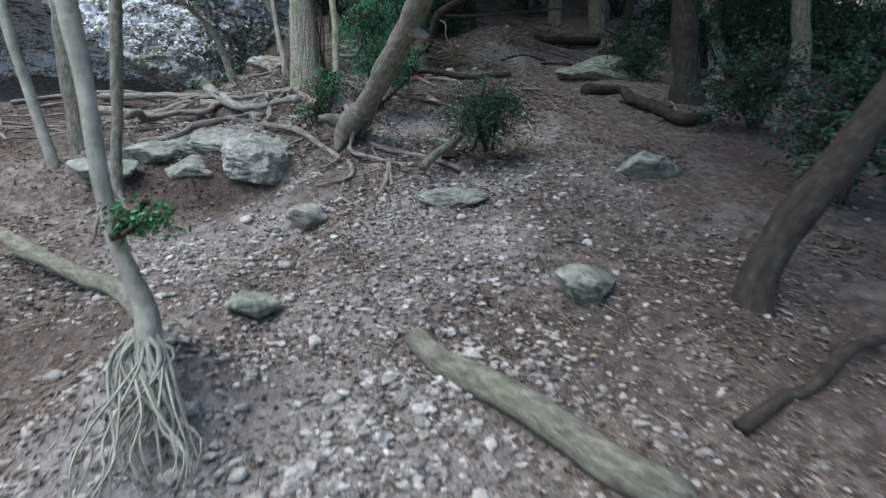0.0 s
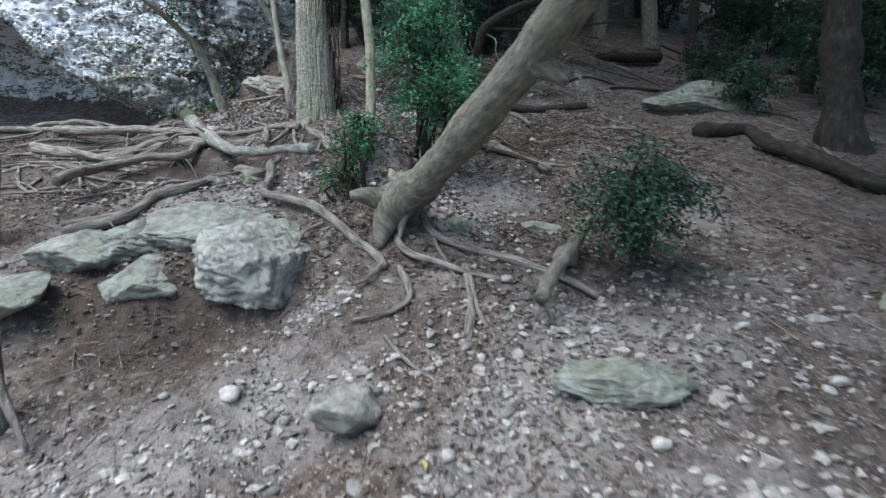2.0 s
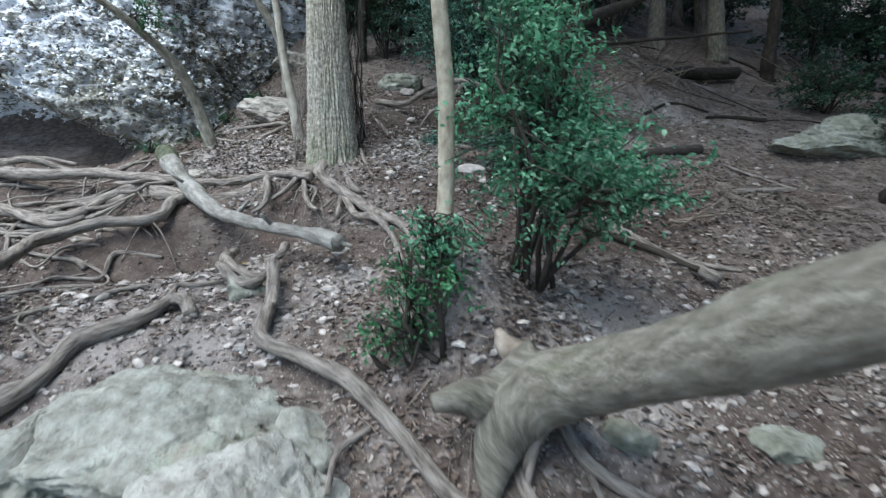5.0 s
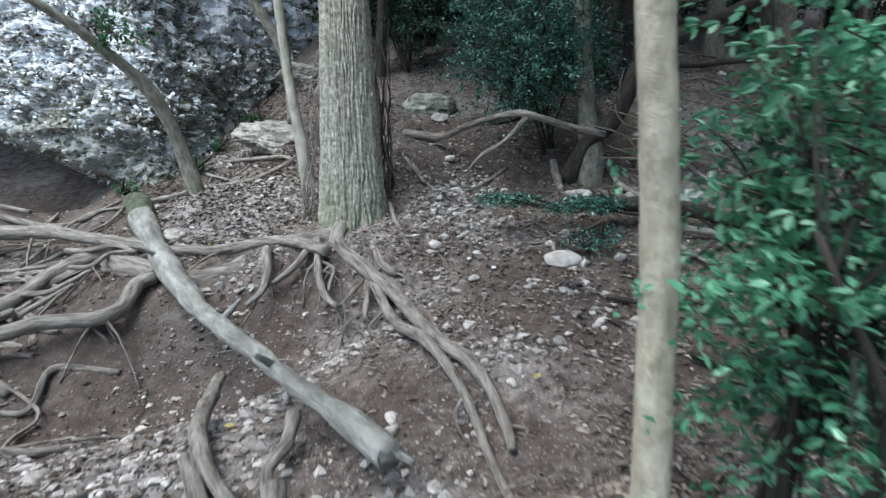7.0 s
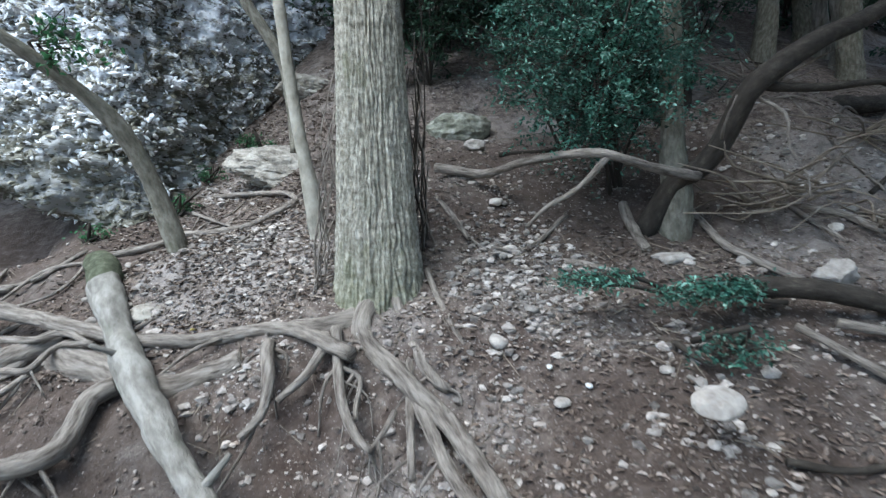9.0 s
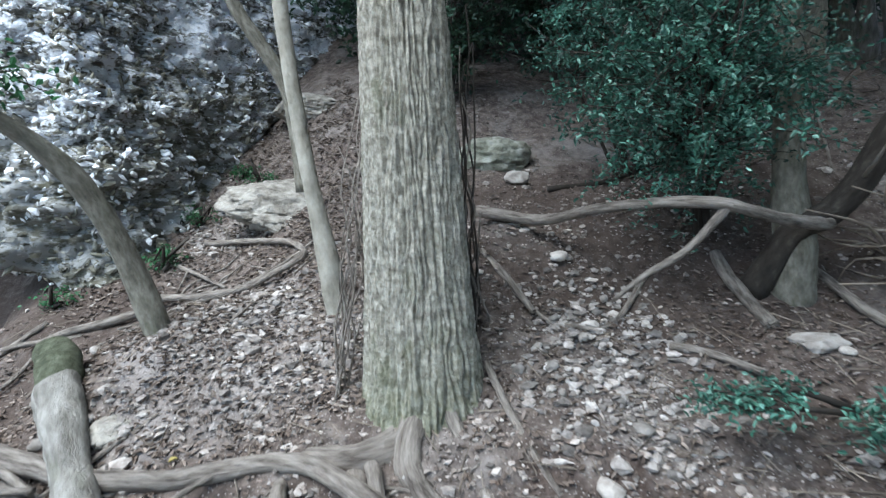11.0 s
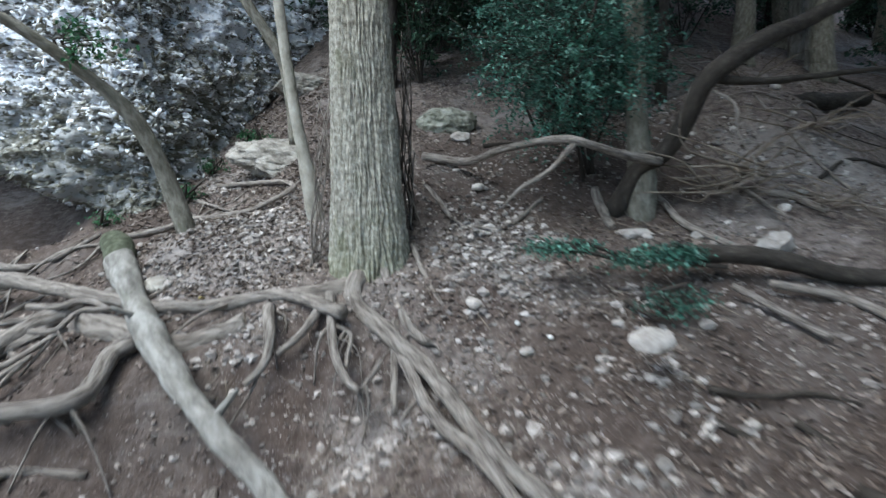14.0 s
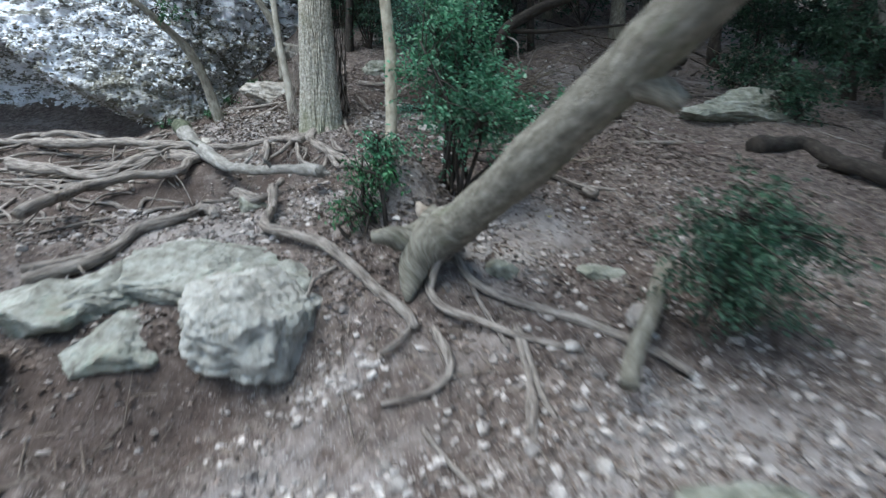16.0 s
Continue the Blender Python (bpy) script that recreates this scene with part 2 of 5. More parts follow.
def rock_mesh(name, size, material, seed, subdivisions=4, blocky=0.5, rough=0.12):
    """A worn stone of about the given size in metres, cut by a few flat faces."""
    bm = bmesh.new()
    bmesh.ops.create_icosphere(bm, subdivisions=subdivisions, radius=1)
    v = np.array([x.co[:] for x in bm.verts])
    f = np.array([[x.index for x in face.verts] for face in bm.faces])
    bm.free()
    rng = np.random.default_rng(seed)
    for _ in range(int(15 * blocky) + 2):
        n = rng.normal(size=3)
        n /= np.linalg.norm(n)
        cut = rng.uniform(0.5, 0.85) if blocky > 0.3 else rng.uniform(0.75, 0.9)
        over = np.clip(v @ n - cut, 0, None)
        v = v - 0.97 * over[:, None] * n
    if blocky > 0.3:
        v = v * 1.22
    v = v * (1 + rough * (fbm(v * 1.6 + seed * 3.1, 3, seed) - 0.5)[:, None] * 2 + rough * 0.6 * (fbm(v * 6 + seed, 3, seed + 5) - 0.5)[:, None])
    if subdivisions >= 4:
        crack = np.abs(fbm(v * (2.2, 2.2, 4.0) + seed * 1.7, 3, seed + 7) - 0.5)
        v = v * (1 + 0.25 * rough * (fbm(v * 34 + seed, 2, seed + 9) - 0.5))[:, None]
        v = v * (1 - 0.6 * rough * np.exp(-crack / 0.018) + rough * 0.5 * (fbm(v * 14 + seed, 3, seed + 8) - 0.5))[:, None]
    return mesh_of(name, v * np.array(size) / 2, f, material)


# materials
def surface(name, colours, scale=6.0, detail=6.0, rough=0.85, bump=0.3, bump_scale=None, patch=None, vary=0.0, by="island", coords="Object", stretch=(1, 1, 1), speck=None, gloss=0.3, foot=None, soil_tones=None, edge=0.12):
    """Procedural surface: colours is a ramp of (place, colour) over noise; patch: (colour, scale, least, amount) of stains;
    speck: (colour, scale, size) of small flecks; foot: (colour, level, ragged, slope, amount) of the lowest bed; vary: change of brightness from piece to piece."""
    m = bpy.data.materials.new(name)
    m.use_nodes = True
    t, n, link = m.node_tree, m.node_tree.nodes, m.node_tree.links.new
    shader = n["Principled BSDF"]
    shader.inputs["Roughness"].default_value = rough
    shader.inputs["Specular IOR Level"].default_value = gloss
    co = n.new("ShaderNodeTexCoord")
    mp = n.new("ShaderNodeMapping")
    mp.inputs["Scale"].default_value = stretch
    link(co.outputs[coords], mp.inputs[0])
    ns = n.new("ShaderNodeTexNoise")
    ns.inputs["Scale"].default_value, ns.inputs["Detail"].default_value, ns.inputs["Roughness"].default_value = scale, detail, 0.62
    link(mp.outputs[0], ns.inputs["Vector"])
    ramp = n.new("ShaderNodeValToRGB")
    while len(ramp.color_ramp.elements) < len(colours):
        ramp.color_ramp.elements.new(0.5)
    for e, (at, c) in zip(ramp.color_ramp.elements, colours):
        e.position, e.color = at, (*c, 1)
    link(ns.outputs["Fac"], ramp.inputs[0])
    out = ramp.outputs[0]

    def over(fac, colour, under):
        mix = n.new("ShaderNodeMix")
        mix.data_type = "RGBA"
        link(fac, mix.inputs["Factor"])
        link(under, mix.inputs["A"])
        mix.inputs["B"].default_value = (*colour, 1)
        return mix.outputs["Result"]

    for stain in patch or ():
        colour, size, least, amount = stain
        pn = n.new("ShaderNodeTexNoise")
        pn.inputs["Scale"].default_value, pn.inputs["Detail"].default_value, pn.inputs["Roughness"].default_value = size, 9, 0.68
        link(mp.outputs[0], pn.inputs["Vector"])
        fit = n.new("ShaderNodeMapRange")
        fit.inputs["From Min"].default_value, fit.inputs["From Max"].default_value, fit.inputs["To Max"].default_value = least, least + edge, amount
        link(pn.outputs["Fac"], fit.inputs["Value"])
        out = over(fit.outputs[0], colour, out)
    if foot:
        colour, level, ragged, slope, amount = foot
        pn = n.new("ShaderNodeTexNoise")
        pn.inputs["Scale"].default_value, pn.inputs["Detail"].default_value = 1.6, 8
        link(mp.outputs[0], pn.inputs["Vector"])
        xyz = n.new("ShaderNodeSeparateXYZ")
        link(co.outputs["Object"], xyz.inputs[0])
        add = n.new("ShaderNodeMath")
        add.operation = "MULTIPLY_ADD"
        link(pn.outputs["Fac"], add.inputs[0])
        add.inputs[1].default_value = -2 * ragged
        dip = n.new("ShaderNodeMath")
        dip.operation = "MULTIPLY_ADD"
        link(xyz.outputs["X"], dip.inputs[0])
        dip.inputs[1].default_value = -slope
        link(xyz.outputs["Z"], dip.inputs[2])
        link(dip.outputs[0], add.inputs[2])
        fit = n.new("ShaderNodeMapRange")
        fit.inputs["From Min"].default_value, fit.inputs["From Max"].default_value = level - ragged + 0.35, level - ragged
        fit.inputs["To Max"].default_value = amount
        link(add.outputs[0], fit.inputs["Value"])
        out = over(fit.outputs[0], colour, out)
    if speck:
        colour, size, reach = speck
        vo = n.new("ShaderNodeTexVoronoi")
        vo.inputs["Scale"].default_value = size
        link(mp.outputs[0], vo.inputs["Vector"])
        fit = n.new("ShaderNodeMapRange")
        fit.inputs["From Min"].default_value, fit.inputs["From Max"].default_value, fit.inputs["To Min"].default_value, fit.inputs["To Max"].default_value = reach, reach * 0.6, 0, 0.85
        link(vo.outputs["Distance"], fit.inputs["Value"])
        out = over(fit.outputs[0], colour, out)
    # sign -1 darkens the soil colour, painted shade included; sign 1 is pale rubble
    for colour, sign in soil_tones or ():
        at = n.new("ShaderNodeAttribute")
        at.attribute_name = "soil_tone"
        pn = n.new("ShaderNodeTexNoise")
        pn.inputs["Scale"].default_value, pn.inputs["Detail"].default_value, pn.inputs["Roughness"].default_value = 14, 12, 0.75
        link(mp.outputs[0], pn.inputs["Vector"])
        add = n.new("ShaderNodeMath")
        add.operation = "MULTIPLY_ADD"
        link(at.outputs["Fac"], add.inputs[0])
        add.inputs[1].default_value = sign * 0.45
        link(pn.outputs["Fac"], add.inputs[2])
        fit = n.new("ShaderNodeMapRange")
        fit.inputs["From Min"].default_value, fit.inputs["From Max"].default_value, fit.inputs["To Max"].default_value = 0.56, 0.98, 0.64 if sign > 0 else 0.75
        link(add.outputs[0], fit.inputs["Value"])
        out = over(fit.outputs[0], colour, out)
    if vary:
        if by == "island":
            source = n.new("ShaderNodeNewGeometry").outputs["Random Per Island"]
        else:
            source = n.new("ShaderNodeObjectInfo").outputs["Random"]
        rng = n.new("ShaderNodeMapRange")
        rng.inputs["To Min"].default_value, rng.inputs["To Max"].default_value = 1 - vary, 1 + vary
        link(source, rng.inputs["Value"])
        hsv = n.new("ShaderNodeHueSaturation")
        link(rng.outputs[0], hsv.inputs["Value"])
        link(out, hsv.inputs["Color"])
        out = hsv.outputs[0]
    link(out, shader.inputs["Base Color"])
    if bump:
        bn = n.new("ShaderNodeTexNoise")
        bn.inputs["Scale"].default_value, bn.inputs["Detail"].default_value, bn.inputs["Roughness"].default_value = bump_scale or scale * 4, 6, 0.7
        link(mp.outputs[0], bn.inputs["Vector"])
        bp = n.new("ShaderNodeBump")
        bp.inputs["Strength"].default_value, bp.inputs["Distance"].default_value = bump, 0.02
        link(bn.outputs["Fac"], bp.inputs["Height"])
        link(bp.outputs[0], shader.inputs["Normal"])
    return m


def leafy(name, colours, vary=0.5, rough=0.45, through_light=0.25):
    """Leaf colours from piece to piece; some light passes through."""
    m = bpy.data.materials.new(name)
    m.use_nodes = True
    n, link = m.node_tree.nodes, m.node_tree.links.new
    shader = n["Principled BSDF"]
    geo = n.new("ShaderNodeNewGeometry")
    ramp = n.new("ShaderNodeValToRGB")
    while len(ramp.color_ramp.elements) < len(colours):
        ramp.color_ramp.elements.new(0.5)
    for e, (at, c) in zip(ramp.color_ramp.elements, colours):
        e.position, e.color = at, (*c, 1)
    link(geo.outputs["Random Per Island"], ramp.inputs[0])
    co = n.new("ShaderNodeTexCoord")
    ns = n.new("ShaderNodeTexNoise")
    ns.inputs["Scale"].default_value = 3.0
    link(co.outputs["Object"], ns.inputs["Vector"])
    rng = n.new("ShaderNodeMapRange")
    rng.inputs["From Min"].default_value, rng.inputs["From Max"].default_value = 0.3, 0.7
    rng.inputs["To Min"].default_value, rng.inputs["To Max"].default_value = 1 - vary, 1 + vary
    link(ns.outputs["Fac"], rng.inputs["Value"])
    hsv = n.new("ShaderNodeHueSaturation")
    link(rng.outputs[0], hsv.inputs["Value"])
    link(ramp.outputs[0], hsv.inputs["Color"])
    link(hsv.outputs[0], shader.inputs["Base Color"])
    shader.inputs["Roughness"].default_value = rough
    shader.inputs["Specular IOR Level"].default_value = 0.5
    if through_light:
        tr = n.new("ShaderNodeBsdfTranslucent")
        link(hsv.outputs[0], tr.inputs["Color"])
        mix = n.new("ShaderNodeMixShader")
        mix.inputs[0].default_value = through_light
        link(shader.outputs[0], mix.inputs[1])
        link(tr.outputs[0], mix.inputs[2])
        link(mix.outputs[0], n["Material Output"].inputs[0])
    return m


SOIL = surface("soil", [(0.30, (0.040, 0.030, 0.026)), (0.45, (0.10, 0.078, 0.068)), (0.58, (0.175, 0.142, 0.125)), (0.76, (0.33, 0.29, 0.265))],
               scale=16, detail=13, bump=1.0, bump_scale=60, patch=[((0.075, 0.046, 0.038), 1.1, 0.54, 0.5), ((0.36, 0.33, 0.315), 1.5, 0.53, 0.55), ((0.03, 0.024, 0.02), 7, 0.60, 0.6)], speck=((0.40, 0.37, 0.35), 70, 0.24), soil_tones=[((0.42, 0.385, 0.37), 1), ((0.062, 0.043, 0.035), -1)])
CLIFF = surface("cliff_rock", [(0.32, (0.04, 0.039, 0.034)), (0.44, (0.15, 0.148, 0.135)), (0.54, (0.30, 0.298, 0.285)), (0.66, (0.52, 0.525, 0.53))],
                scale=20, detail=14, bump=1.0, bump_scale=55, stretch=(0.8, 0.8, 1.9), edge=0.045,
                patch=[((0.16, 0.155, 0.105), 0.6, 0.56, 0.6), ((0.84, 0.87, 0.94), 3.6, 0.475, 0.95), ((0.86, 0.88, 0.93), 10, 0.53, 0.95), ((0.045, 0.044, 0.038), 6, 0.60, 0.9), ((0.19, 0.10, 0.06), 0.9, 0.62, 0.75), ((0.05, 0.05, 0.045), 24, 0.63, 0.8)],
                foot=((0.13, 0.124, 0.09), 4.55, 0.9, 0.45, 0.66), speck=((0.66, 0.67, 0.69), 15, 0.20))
FLAKE = surface("cliff_flakes", [(0.32, (0.36, 0.36, 0.37)), (0.46, (0.66, 0.675, 0.70)), (0.6, (0.86, 0.88, 0.92))], scale=3, detail=8, bump=0.5, bump_scale=60, vary=0.45)
DULL_FLAKE = surface("dull_cliff_stones", [(0.32, (0.05, 0.047, 0.038)), (0.5, (0.16, 0.153, 0.12)), (0.66, (0.40, 0.395, 0.365))], scale=7, detail=8, bump=0.5, bump_scale=60, vary=0.7)
LIMESTONE = surface("limestone", [(0.32, (0.13, 0.117, 0.10)), (0.46, (0.285, 0.264, 0.235)), (0.66, (0.48, 0.455, 0.415))], scale=13, detail=13, bump=1.0, bump_scale=48,
                    patch=[((0.24, 0.25, 0.19), 3.5, 0.57, 0.4), ((0.12, 0.09, 0.072), 2.6, 0.57, 0.75)])
PALE_LIME = surface("pale_limestone", [(0.30, (0.19, 0.182, 0.16)), (0.46, (0.33, 0.322, 0.292)), (0.66, (0.46, 0.452, 0.42))], scale=15, detail=13, bump=1.0, bump_scale=40,
                    patch=[((0.26, 0.285, 0.235), 3.5, 0.54, 0.55), ((0.13, 0.108, 0.085), 7, 0.58, 0.75), ((0.50, 0.49, 0.47), 6, 0.58, 0.6)])
LEDGE = surface("ledge_limestone", [(0.30, (0.115, 0.107, 0.09)), (0.46, (0.245, 0.245, 0.215)), (0.66, (0.40, 0.405, 0.37))], scale=13, detail=13, bump=1.0, bump_scale=40,
                patch=[((0.27, 0.32, 0.25), 3.0, 0.52, 0.6), ((0.20, 0.14, 0.105), 3.4, 0.56, 0.7), ((0.06, 0.05, 0.042), 10, 0.60, 0.7)])
MOSSY = surface("mossy_stone", [(0.3, (0.13, 0.135, 0.105)), (0.5, (0.26, 0.265, 0.22)), (0.7, (0.42, 0.425, 0.385))], scale=14, detail=12, bump=1.0, bump_scale=48,
                patch=[((0.11, 0.135, 0.07), 6, 0.56, 0.5), ((0.11, 0.085, 0.07), 3, 0.58, 0.7)])
PEBBLE = surface("pebble", [(0.3, (0.22, 0.195, 0.175)), (0.6, (0.42, 0.39, 0.365)), (0.8, (0.62, 0.595, 0.57))], scale=18, detail=8, bump=0.6, bump_scale=70, vary=0.5, by="object")
RUBBLE = surface("rubble_stones", [(0.3, (0.16, 0.138, 0.125)), (0.5, (0.31, 0.28, 0.262)), (0.72, (0.50, 0.475, 0.455))], scale=26, detail=8, bump=0.7, bump_scale=80, vary=0.55)
GRAVEL = surface("gravel_stones", [(0.3, (0.16, 0.135, 0.12)), (0.6, (0.31, 0.28, 0.26)), (0.8, (0.50, 0.475, 0.45))], scale=30, detail=5, bump=0.4, bump_scale=90, vary=0.6)
CRUMB = surface("soil_crumb", [(0.30, (0.05, 0.037, 0.03)), (0.52, (0.135, 0.108, 0.094)), (0.74, (0.32, 0.285, 0.262))], scale=34, detail=5, bump=0.4, bump_scale=90, vary=0.75)
BARK = surface("furrowed_bark", [(0.32, (0.17, 0.155, 0.125)), (0.48, (0.35, 0.33, 0.28)), (0.64, (0.60, 0.575, 0.51))], scale=40, detail=13, bump=1.0, bump_scale=90, coords="UV", stretch=(1.2, 0.8, 1),
               patch=[((0.17, 0.185, 0.10), 3.0, 0.54, 0.5), ((0.52, 0.51, 0.46), 9, 0.60, 0.6)], foot=((0.15, 0.17, 0.085), 2.72, 0.22, 0.0, 0.6))
ROOT = surface("weathered_root", [(0.34, (0.085, 0.07, 0.06)), (0.48, (0.225, 0.197, 0.174)), (0.64, (0.37, 0.333, 0.30))], scale=20, detail=12, bump=1.0, bump_scale=70, coords="UV", stretch=(2.4, 0.4, 1),
               patch=[((0.13, 0.095, 0.078), 9, 0.58, 0.6), ((0.42, 0.39, 0.36), 14, 0.62, 0.45)])
PALE_BARK = surface("smooth_pale_bark", [(0.3, (0.16, 0.148, 0.122)), (0.5, (0.31, 0.292, 0.25)), (0.72, (0.46, 0.44, 0.395))], scale=9, detail=9, bump=0.6, bump_scale=40, coords="UV", stretch=(1.3, 0.8, 1),
                    patch=[((0.17, 0.17, 0.13), 7, 0.57, 0.6), ((0.55, 0.54, 0.5), 11, 0.64, 0.5)])
BEIGE_BARK = surface("beige_bark", [(0.3, (0.20, 0.172, 0.125)), (0.5, (0.37, 0.33, 0.255)), (0.72, (0.52, 0.475, 0.385))], scale=16, detail=10, bump=0.7, bump_scale=50, coords="UV", stretch=(1.6, 0.85, 1),
                     patch=[((0.18, 0.17, 0.125), 9, 0.57, 0.6), ((0.58, 0.55, 0.48), 16, 0.62, 0.6)])
LOG_WOOD = surface("weathered_log_bark", [(0.34, (0.12, 0.112, 0.10)), (0.5, (0.235, 0.224, 0.205)), (0.66, (0.38, 0.368, 0.345))], scale=11, detail=11, bump=0.9, bump_scale=60, coords="UV", stretch=(1.9, 0.5, 1),
                   patch=[((0.17, 0.18, 0.13), 4, 0.57, 0.45), ((0.13, 0.115, 0.095), 11, 0.61, 0.5)])
GREY_BARK = surface("grey_green_bark", [(0.3, (0.09, 0.082, 0.064)), (0.5, (0.195, 0.182, 0.148)), (0.72, (0.34, 0.325, 0.28))], scale=22, detail=11, bump=1.0, bump_scale=60, coords="UV", stretch=(1.6, 0.6, 1),
                    patch=[((0.16, 0.175, 0.105), 5, 0.54, 0.5), ((0.08, 0.072, 0.055), 16, 0.58, 0.6), ((0.45, 0.45, 0.42), 12, 0.62, 0.6)])
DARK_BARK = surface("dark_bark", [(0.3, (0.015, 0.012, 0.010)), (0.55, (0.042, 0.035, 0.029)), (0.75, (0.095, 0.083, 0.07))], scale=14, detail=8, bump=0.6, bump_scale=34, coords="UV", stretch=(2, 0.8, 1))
DRY_WOOD = surface("dry_twig_wood", [(0.3, (0.08, 0.062, 0.048)), (0.55, (0.18, 0.15, 0.122)), (0.75, (0.31, 0.27, 0.23))], scale=12, detail=6, bump=0.3, vary=0.35)
MOSS = surface("log_moss", [(0.3, (0.045, 0.052, 0.032)), (0.55, (0.10, 0.112, 0.072)), (0.75, (0.19, 0.195, 0.15))], scale=30, detail=9, bump=1.0, bump_scale=90)
WHITE_STONE = surface("white_stone", [(0.3, (0.5, 0.5, 0.5)), (0.7, (0.68, 0.68, 0.67))], scale=20, bump=0.3)
YELLOW = surface("yellow_leaf", [(0.3, (0.25, 0.20, 0.06)), (0.7, (0.40, 0.34, 0.13))], scale=40, bump=0.2)
LITTER = leafy("dead_leaves", [(0.0, (0.06, 0.042, 0.033)), (0.5, (0.12, 0.09, 0.073)), (0.85, (0.19, 0.155, 0.133)), (1.0, (0.32, 0.285, 0.26))], vary=0.35, rough=0.8, through_light=0)
EVERGREEN = leafy("evergreen_leaves", [(0.0, (0.016, 0.052, 0.036)), (0.5, (0.034, 0.108, 0.078)), (0.85, (0.07, 0.185, 0.14)), (1.0, (0.20, 0.35, 0.29))], vary=0.65, rough=0.48, through_light=0.15)
FRESH = leafy("fresh_green_leaves", [(0.0, (0.02, 0.08, 0.03)), (0.5, (0.035, 0.14, 0.055)), (1.0, (0.09, 0.24, 0.11))], vary=0.4, rough=0.4, through_light=0.3)
SAPLING = leafy("sapling_leaves", [(0.0, (0.035, 0.115, 0.062)), (0.5, (0.075, 0.22, 0.125)), (0.85, (0.13, 0.32, 0.19)), (1.0, (0.27, 0.45, 0.31))], vary=0.5, rough=0.42, through_light=0.4)
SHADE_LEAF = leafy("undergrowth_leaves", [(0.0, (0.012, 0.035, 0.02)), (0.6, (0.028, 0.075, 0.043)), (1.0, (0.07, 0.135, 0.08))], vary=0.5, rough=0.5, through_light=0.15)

# the ground: one sheet, fine along the walk and coarse far off
def ticks(fine_a, fine_b, step, far):
    inner = np.arange(fine_a, fine_b, step)
    low, high, gap = [fine_a], [inner[-1]], step
    while low[-1] > -far:
        gap *= 1.16
        low.append(low[-1] - gap)
    gap = step
    while high[-1] < far:
        gap *= 1.16
        high.append(high[-1] + gap)
    return np.r_[low[:0:-1], inner, high[1:]]


gx, gy = ticks(-2.4, 3.0, 0.028, 420), ticks(0.6, 9.4, 0.028, 420)
mx, my = np.meshgrid(gx, gy)
gz = ground(mx.ravel(), my.ravel())
wide, deep = len(gx), len(gy)
a = (np.arange(deep - 1)[:, None] * wide + np.arange(wide - 1)).ravel()
soil = mesh_of("ground", np.c_[mx.ravel(), my.ravel(), gz], np.c_[a, a + 1, a + wide + 1, a + wide], SOIL)
soil.attributes.new("soil_tone", "FLOAT", "POINT").data.foreach_set("value", soil_tone(mx.ravel(), my.ravel()).astype(np.float32))
thing("ground", soil, "brown stony soil slope with leaf litter and worn path", "ground", kind="structure")


# the cliff behind the hollow
def cliff():
    foot, _ = spline([(-30, 14, 0), (-16, 11.6, 0), (-8, 10.3, 0), (-4.5, 10.0, 0), (-2.7, 9.5, 0), (-1.6, 9.28, 0), (-1.05, 9.3, 0), (-0.76, 9.72, 0), (-0.48, 10.3, 0), (-0.05, 11.0, 0), (0.4, 11.8, 0), (1.1, 12.6, 0), (1.8, 14.5, 0), (2.2, 20, 0), (3, 30, 0)], 0.024)
    keep = [k for k in range(len(foot)) if -6 < foot[k, 0] < 1.1 or k % 14 == 0]
    foot = foot[keep]
    out = np.gradient(foot, axis=0)
    out = np.c_[out[:, 1], -out[:, 0], 0 * out[:, 0]]
    out /= np.linalg.norm(out, axis=1)[:, None]
    base = height(foot[:, 0], foot[:, 1]) - 0.45
    rise = np.r_[np.arange(0, 3.4, 0.03), np.arange(3.4, 11, 0.3)]
    verts = []
    for v in rise:
        lean = 0.28 * np.clip(v - 0.45, 0, 4)
        hollow = 2.8 * sig((0.60 + 0.45 * np.clip(-foot[:, 0] - 1.82, 0, 1) + 0.85 * np.clip(-foot[:, 0] - 2.82, 0, 1.6) - v) / 0.06) * sig((-foot[:, 0] - 1.75) / 0.15)
        p = foot - out * (lean + hollow)[:, None]
        p[:, 2] = base + v
        bulge = 0.55 * (fbm(p * 0.55, 3, 31) - 0.5) + 0.26 * (fbm(p * (2.1, 2.1, 3.2), 3, 35) - 0.5)
        pits = fbm(p * (6, 6, 9.5), 4, 41)
        ledge = np.abs(fbm(p * (3.1, 3.1, 6.5), 3, 47) - 0.5)
        p = p + out * (0.75 * bulge + 0.20 * (pits - 0.5) - 0.6 * np.clip(0.08 - ledge, 0, 1) + 0.14 * (fbm(p * (17, 17, 26), 2, 53) - 0.5))[:, None]
        verts.append(p)
    back = verts[-1] - out * 9
    verts.append(back)
    n, m = len(foot), len(verts)
    a = (np.arange(m - 1)[:, None] * n + np.arange(n - 1)).ravel()
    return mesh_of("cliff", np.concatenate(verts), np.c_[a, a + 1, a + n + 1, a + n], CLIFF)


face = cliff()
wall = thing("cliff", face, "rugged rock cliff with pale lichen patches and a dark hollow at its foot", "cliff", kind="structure")


